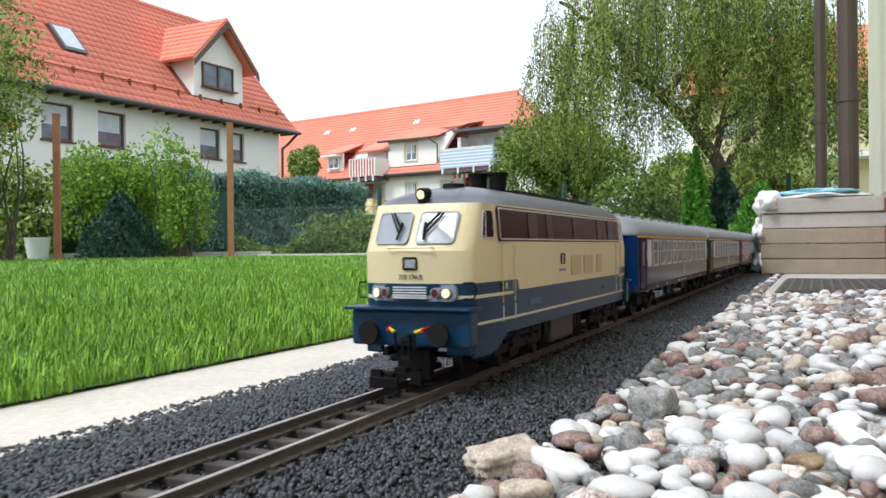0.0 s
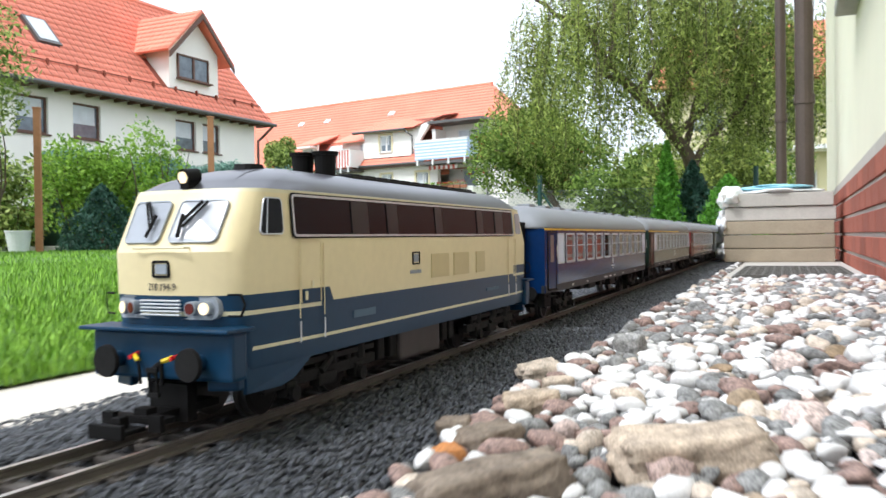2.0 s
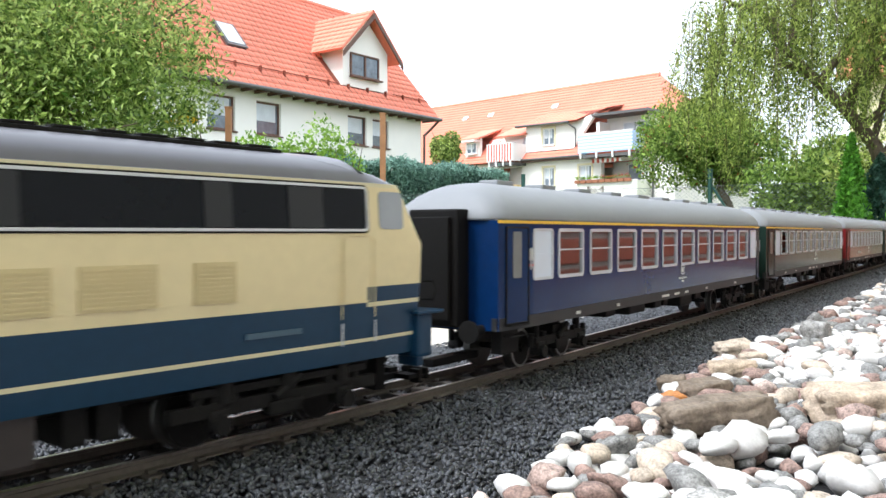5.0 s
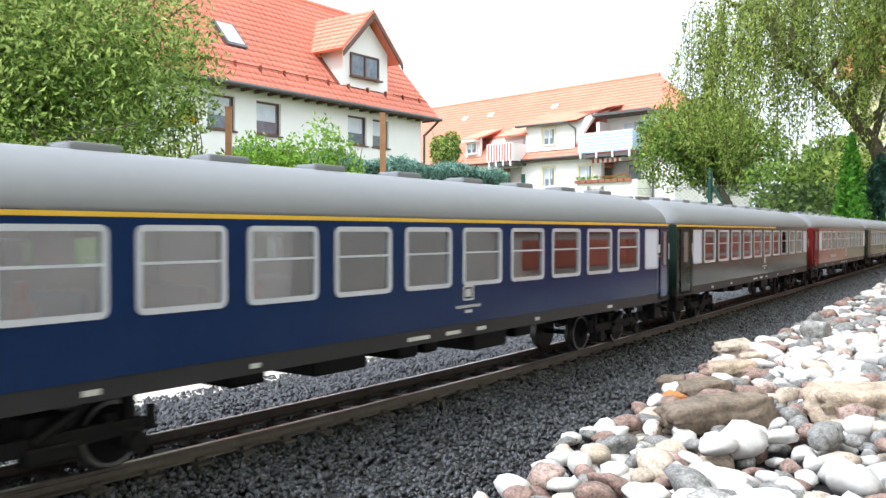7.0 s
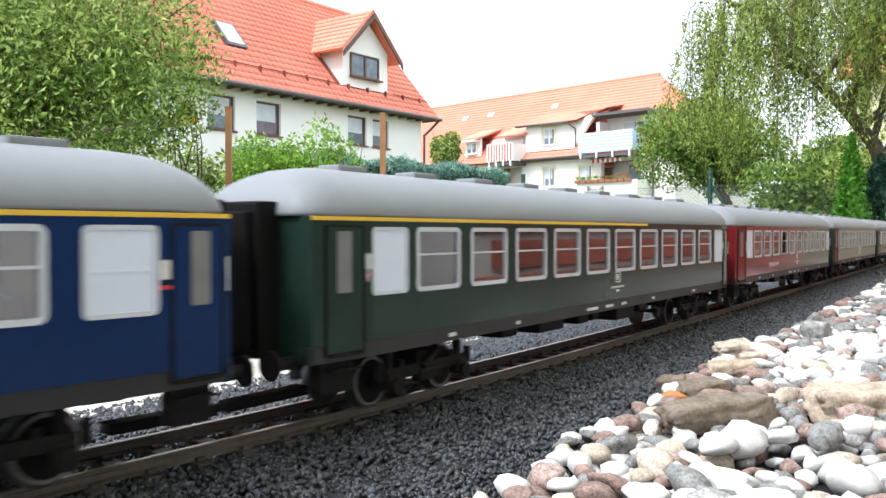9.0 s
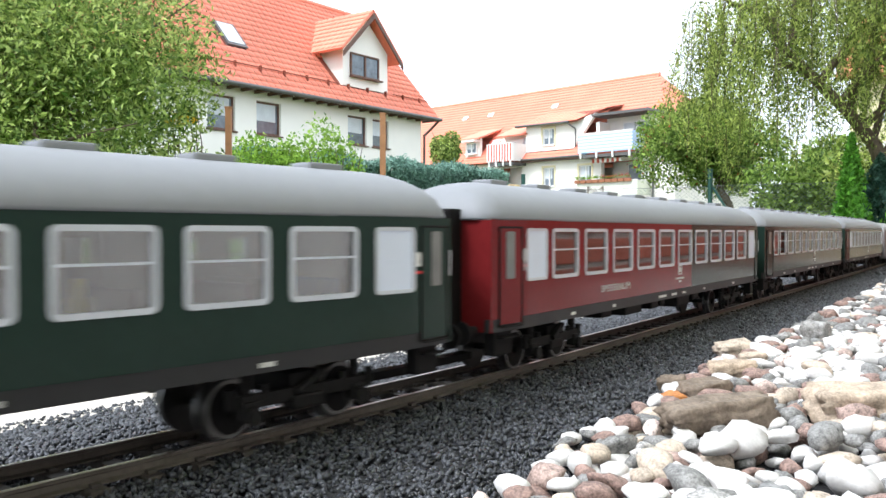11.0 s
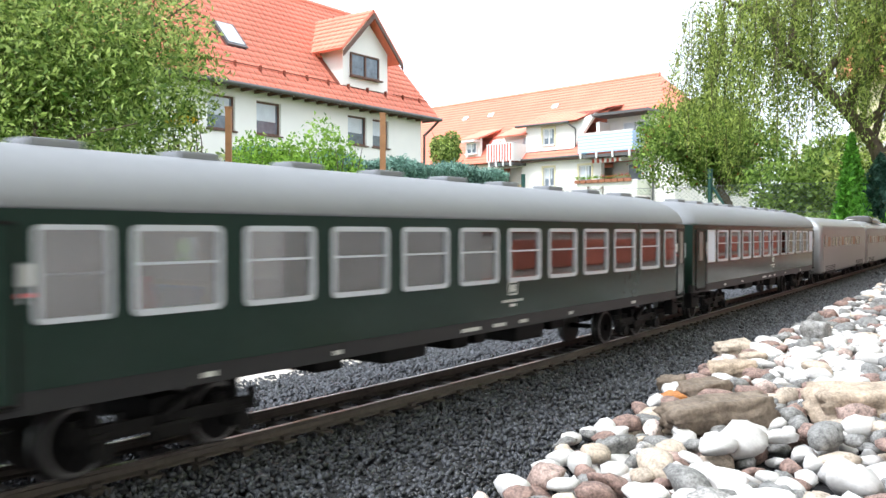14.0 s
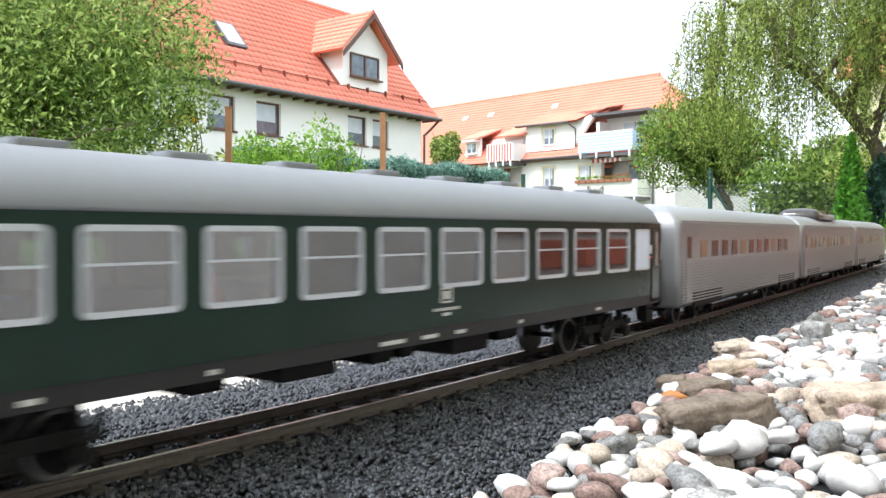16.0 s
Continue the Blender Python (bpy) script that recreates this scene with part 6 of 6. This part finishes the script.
    # hedge
    h = thing("hedge", "tall blue-green conifer hedge behind the garden", "hedge", pose(-4.6, 18.4, -.04, 0, 0, 45))
    L = 8.6
    q = np.random.default_rng(4)
    n = 30000
    x, f = q.uniform(0, L, n), q.uniform(0, 1, n)
    face = q.uniform(0, 1, n)
    bulge = .12 * np.sin(x * 2.1) + .08 * np.sin(x * 5.3 + 1) + q.normal(0, .05, n)
    z = np.where(face < .62, f * 1.92, 1.92 + .08 * np.sin(x * 3) + q.normal(0, .06, n))
    y = np.where(face < .62, -.45 + bulge - .1 * np.sin(z * 4), q.uniform(-.45, .55, n))
    endf = face > .92
    x = np.where(endf, L + bulge, x); y = np.where(endf, q.uniform(-.45, .55, n), y); z = np.where(endf, f * 1.92, z)
    leaves("foliage", np.stack([x, y, z], 1), .13, LEAF_HEDGE, h, slim=.35, droop=-.9)
    # solid box in dark leaf colour stands in for the hedge's shaded depth
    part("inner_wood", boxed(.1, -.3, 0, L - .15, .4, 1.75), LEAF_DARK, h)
    # bushes
    def bush(label, x, y, z, rad, n, size, mat, seed, name="bush"):
        t = thing(name, label, "bush", pose(x, y, -.04))
        bm = bmesh.new()
        for i in range(7): limbs(bm, (.05 * i - .15, 0, 0), (rad[0] * (i - 3) / 4, .2 * (i % 3 - 1), z + rad[2] * .5), .025, .006, seed + i, .06, 4)
        part("stem", bm, BARK, t)
        pts = blob_points(n, (0, 0, z), rad, lumps=10, seed=seed); pts[:, 2] = np.abs(pts[:, 2])
        leaves("foliage", pts, size, mat, t, slim=.5)
        return t
    bush("bright green leafy shrub behind the lawn", -3.6, 17.8, 1.25, (1.3, .7, 1.45), 7000, .10, LEAF_BRIGHT, 21)
    bush("bright green leafy shrub behind the lawn", -5.3, 18.2, 1.0, (1.6, .9, 1.25), 6000, .12, LEAF_BUSH, 22)
    bush("dark green bush against the house wall", -8.1, 19.4, 1.3, (1.9, .7, 1.7), 7000, .12, LEAF_APPLE, 33)
    bush("dark green bush against the house wall", -10.4, 19.6, 1.4, (1.9, .7, 1.9), 7000, .12, LEAF_APPLE, 34)
    bush("bright green leafy shrub with white flowers", -2.25, 17.6, 1.2, (.75, .6, 1.5), 3800, .09, LEAF_BRIGHT, 23)
    bush("dense green bush beside the fence", 8.6, 20.0, 1.0, (2.0, 1.2, 1.35), 7000, .13, LEAF_APPLE, 24)
    bush("dense green bush behind the railway", 9.9, 17.5, 1.1, (1.9, 1.1, 1.5), 8000, .12, LEAF_WILLOW, 25)
    bush("dense green bush behind the railway", 12.2, 20.5, 1.4, (2.4, 1.3, 1.9), 8000, .14, LEAF_APPLE, 26)
    bush("wild green scrub in front of the white house", 4.9, 20.5, .35, (2.2, .9, .75), 6000, .12, LEAF_SCRUB, 27, "scrub")
    bush("wild green scrub in front of the hedge", 1.9, 19.2, .3, (2.2, .8, .65), 6000, .12, LEAF_SCRUB, 28, "scrub")
    bush("yellow flowering bush beside the house", -4.55, 14.6, 2.2, (.35, .3, .3), 220, .1, FLOWER_Y, 29, "flowering_bush")
    bush("tall far trees behind the apartment block", 27, 52, 3.0, (6, 4, 4), 6000, .45, LEAF_APPLE, 31, "far_bush")
    q = np.random.default_rng(9)
    m = 16000
    xs = q.uniform(-1.5, 12.5, m)
    pts = np.stack([xs, 19.0 - .62 * xs + q.uniform(0, 2.6, m), q.uniform(-.04, .34, m) * (1 + .5 * np.sin(xs * 3))], 1)
    tagged(leaves("tall_weeds", pts, .12, LEAF_SCRUB, None, slim=.3, droop=-.6), "tall green weeds along the wire fence", "weeds", "", "stuff")
    # posts and fences
    posts = [(-1.52, 19.0), (1.64, 17.0), (4.82, 15.0), (8.0, 13.0)]
    fn = thing("wire_fence", "green metal posts with slack wire netting", "wire fence")
    for x, y in posts:
        part("post", tubed((x, y, -.04), (x, y, 1.33 if x < 4 else 1.28), .042, n=14), FENCE_GREEN, fn)
    part("brace", tubed((4.86, 14.97, .95), (5.35, 14.66, .0), .022, n=8), FENCE_GREEN, fn)
    bm = bmesh.new()
    for (xa, ya), (xb, yb) in zip(posts, posts[1:]):
        for z in (.05, .5, .98):
            tube(bm, (xa, ya, z), (xb, yb, z - .02), .0035, n=4, caps=False)
        N = 44
        for i in range(-14, N):
            for sl in (1, -1):
                a, b = i / N, (i + 14) / N
                pa, pb = max(a, 0), min(b, 1)
                za, zb = (pa - a) / (b - a), (pb - a) / (b - a)
                if sl < 0: za, zb = 1 - za, 1 - zb
                if pb > pa: tube(bm, (xa + (xb - xa) * pa, ya + (yb - ya) * pa, .05 + .93 * za), (xa + (xb - xa) * pb, ya + (yb - ya) * pb, .05 + .93 * zb), .0022, n=3, caps=False)
    part("netting", bm, WIRE, fn)["kind"] = "stuff"
    for x, y, t in ((-4.12, 16.0, 2.56), (-1.17, 16.2, 2.47)):
        p = thing("garden_post", "reddish-brown wooden garden post", "post", pose(x, y, -.04), "garden posts")
        part("shaft", boxed(-.055, -.055, 0, .055, .055, t, bevel=.008), RED_WOOD, p)
        part("cap", boxed(-.065, -.065, t, .065, .065, t + .03, bevel=.008), RED_WOOD, p)
    pf = thing("picket_fence", "dark weathered picket fence below the white house", "picket fence", pose(3.2, 41.2, -.04, 0, 0, -30))
    for i in range(46): part("picket", boxed(i * .13, 0, 0, i * .13 + .095, .02, 1.12 + .05 * math.sin(i * 2.3)), DARK_WOOD, pf)
    for z in (.25, .9): part("rail", boxed(0, .02, z, 6, .06, z + .08), DARK_WOOD, pf)
    tr = thing("trellis", "weathered wooden garden trellis with a lattice top", "trellis", pose(7.15, 41.0, -.04, 0, 0, -20))
    for x in (0, .72): part("post", boxed(x - .04, -.04, 0, x + .04, .04, 2.45), GREY_WOOD, tr)
    for i in range(8): part("board", boxed(.04, -.01, .35 + i * .2, .68, .02, .50 + i * .2), GREY_WOOD, tr)
    for i in range(5):
        part("lath", tubed((.04 + i * .13, .0, 1.98), (.04 + min(i * .13 + .45, .64), .0, 2.42), .012, n=4), GREY_WOOD, tr)
        part("lath", tubed((.68 - i * .13, .01, 1.98), (.68 - min(i * .13 + .45, .64), .01, 2.42), .012, n=4), GREY_WOOD, tr)
    bf = thing("board_fence", "low reddish-brown board fence behind the lawn", "board fence", pose(-9.0, 18.6, -.04, 0, 0, 4))
    for i in range(30): part("board", boxed(i * .17, 0, .1, i * .17 + .155, .025, .95), RED_WOOD if i % 3 else BROWN_WOOD, bf)
    k = thing("kerb", "grey concrete edging along the far lawn", "kerb", pose(-9.5, 17.6, -.04, 0, 0, 2))
    for i in range(9): part("kerb_stone", boxed(i * 1.0, 0, 0, i * 1.0 + .985, .08, .13, bevel=.01), CONCRETE, k)
    k = thing("kerb", "pale stone edging at the end of the lawn", "kerb", pose(-.8, 17.9, -.04, 0, 0, -31))
    for i in range(9): part("kerb_stone", boxed(i * 1.0, 0, 0, i * 1.0 + .985, .25, .07, bevel=.01), SAND, k)
    b = thing("bucket", "white plastic bucket standing by the far kerb", "bucket", pose(-4.75, 17.0, -.04))
    part("pail", tubed((0, 0, 0), (0, 0, .42), .17, .23, n=20), FILM, b)
    part("rim", tubed((0, 0, .40), (0, 0, .43), .24, n=20), FILM, b)
    b = thing("crate", "red plastic crate standing behind the lawn", "crate", pose(-6.6, 17.3, -.04))
    part("bin", boxed(0, 0, 0, .48, .35, .62, bevel=.03), RED, b)
    part("lid", boxed(-.02, -.02, .62, .50, .37, .66, bevel=.01), RED, b)


# ---- larger stones among the pebbles ----
def build_stones():
    spec = [(.206, .612, .000, .052, .016, .014, 15, SANDSTONE, "long brown sandstone lying on the pebbles"), (.335, .640, .002, .055, .024, .017, -10, PEBBLE_O, "long ochre stone lying on the pebbles"),
            (.232, .735, -.008, .026, .016, .013, 30, SANDSTONE, "brown broken stone at the edge of the grit"), (.515, 1.14, -.006, .021, .018, .021, 40, PEBBLE_G, "dark grey upright stone at the edge of the grit"),
            (.30, .86, -.008, .027, .016, .011, 0, PEBBLE_O, "flat pinkish stone at the edge of the grit"), (.36, 1.02, -.009, .030, .016, .011, 20, PEBBLE_O, "flat tan stone at the edge of the grit"), (.200, .722, -.014, .012, .010, .010, 10, ORANGE_STONE, "small rust-orange stone at the edge of the grit"),
            (.222, .80, -.012, .016, .011, .010, -25, SANDSTONE, "small brown stone at the edge of the grit")]
    for i, (x, y, z, a, b, c, rot, m, lb) in enumerate(spec):
        bm = bmesh.new()
        bmesh.ops.create_icosphere(bm, subdivisions=4, radius=1)
        for v in bm.verts:
            q = v.co.copy()
            k = .92 + .2 * noise.noise(q * 1.2 + Vector((i * 7, 0, 0))) + .14 * abs(noise.noise(q * 2.6 + Vector((i * 3, 1, 0)))) + .08 * noise.noise(q * 5) + .04 * noise.noise(q * 13)
            mx = max(abs(q.x), abs(q.y), abs(q.z))
            q = q.lerp(q / mx * .86, .88) + Vector((0, 0, .12 * noise.noise(Vector((q.x * 2.5, q.y * 2.5, i)))))
            v.co = Vector((q.x * a * k, q.y * b * k, q.z * c * k))
        o = part("stone", bm, m, None, smooth=True)
        o.matrix_basis = pose(x, y, z, 4, -5, rot)
        tagged(o, lb, "stone")


build_near_house()
build_house_one()
build_house_two()
build_yellow_block()
build_gardens()
build_stones()
build_track()
build_pebbles()
build_ballast()
build_lawn_grass()
motions()
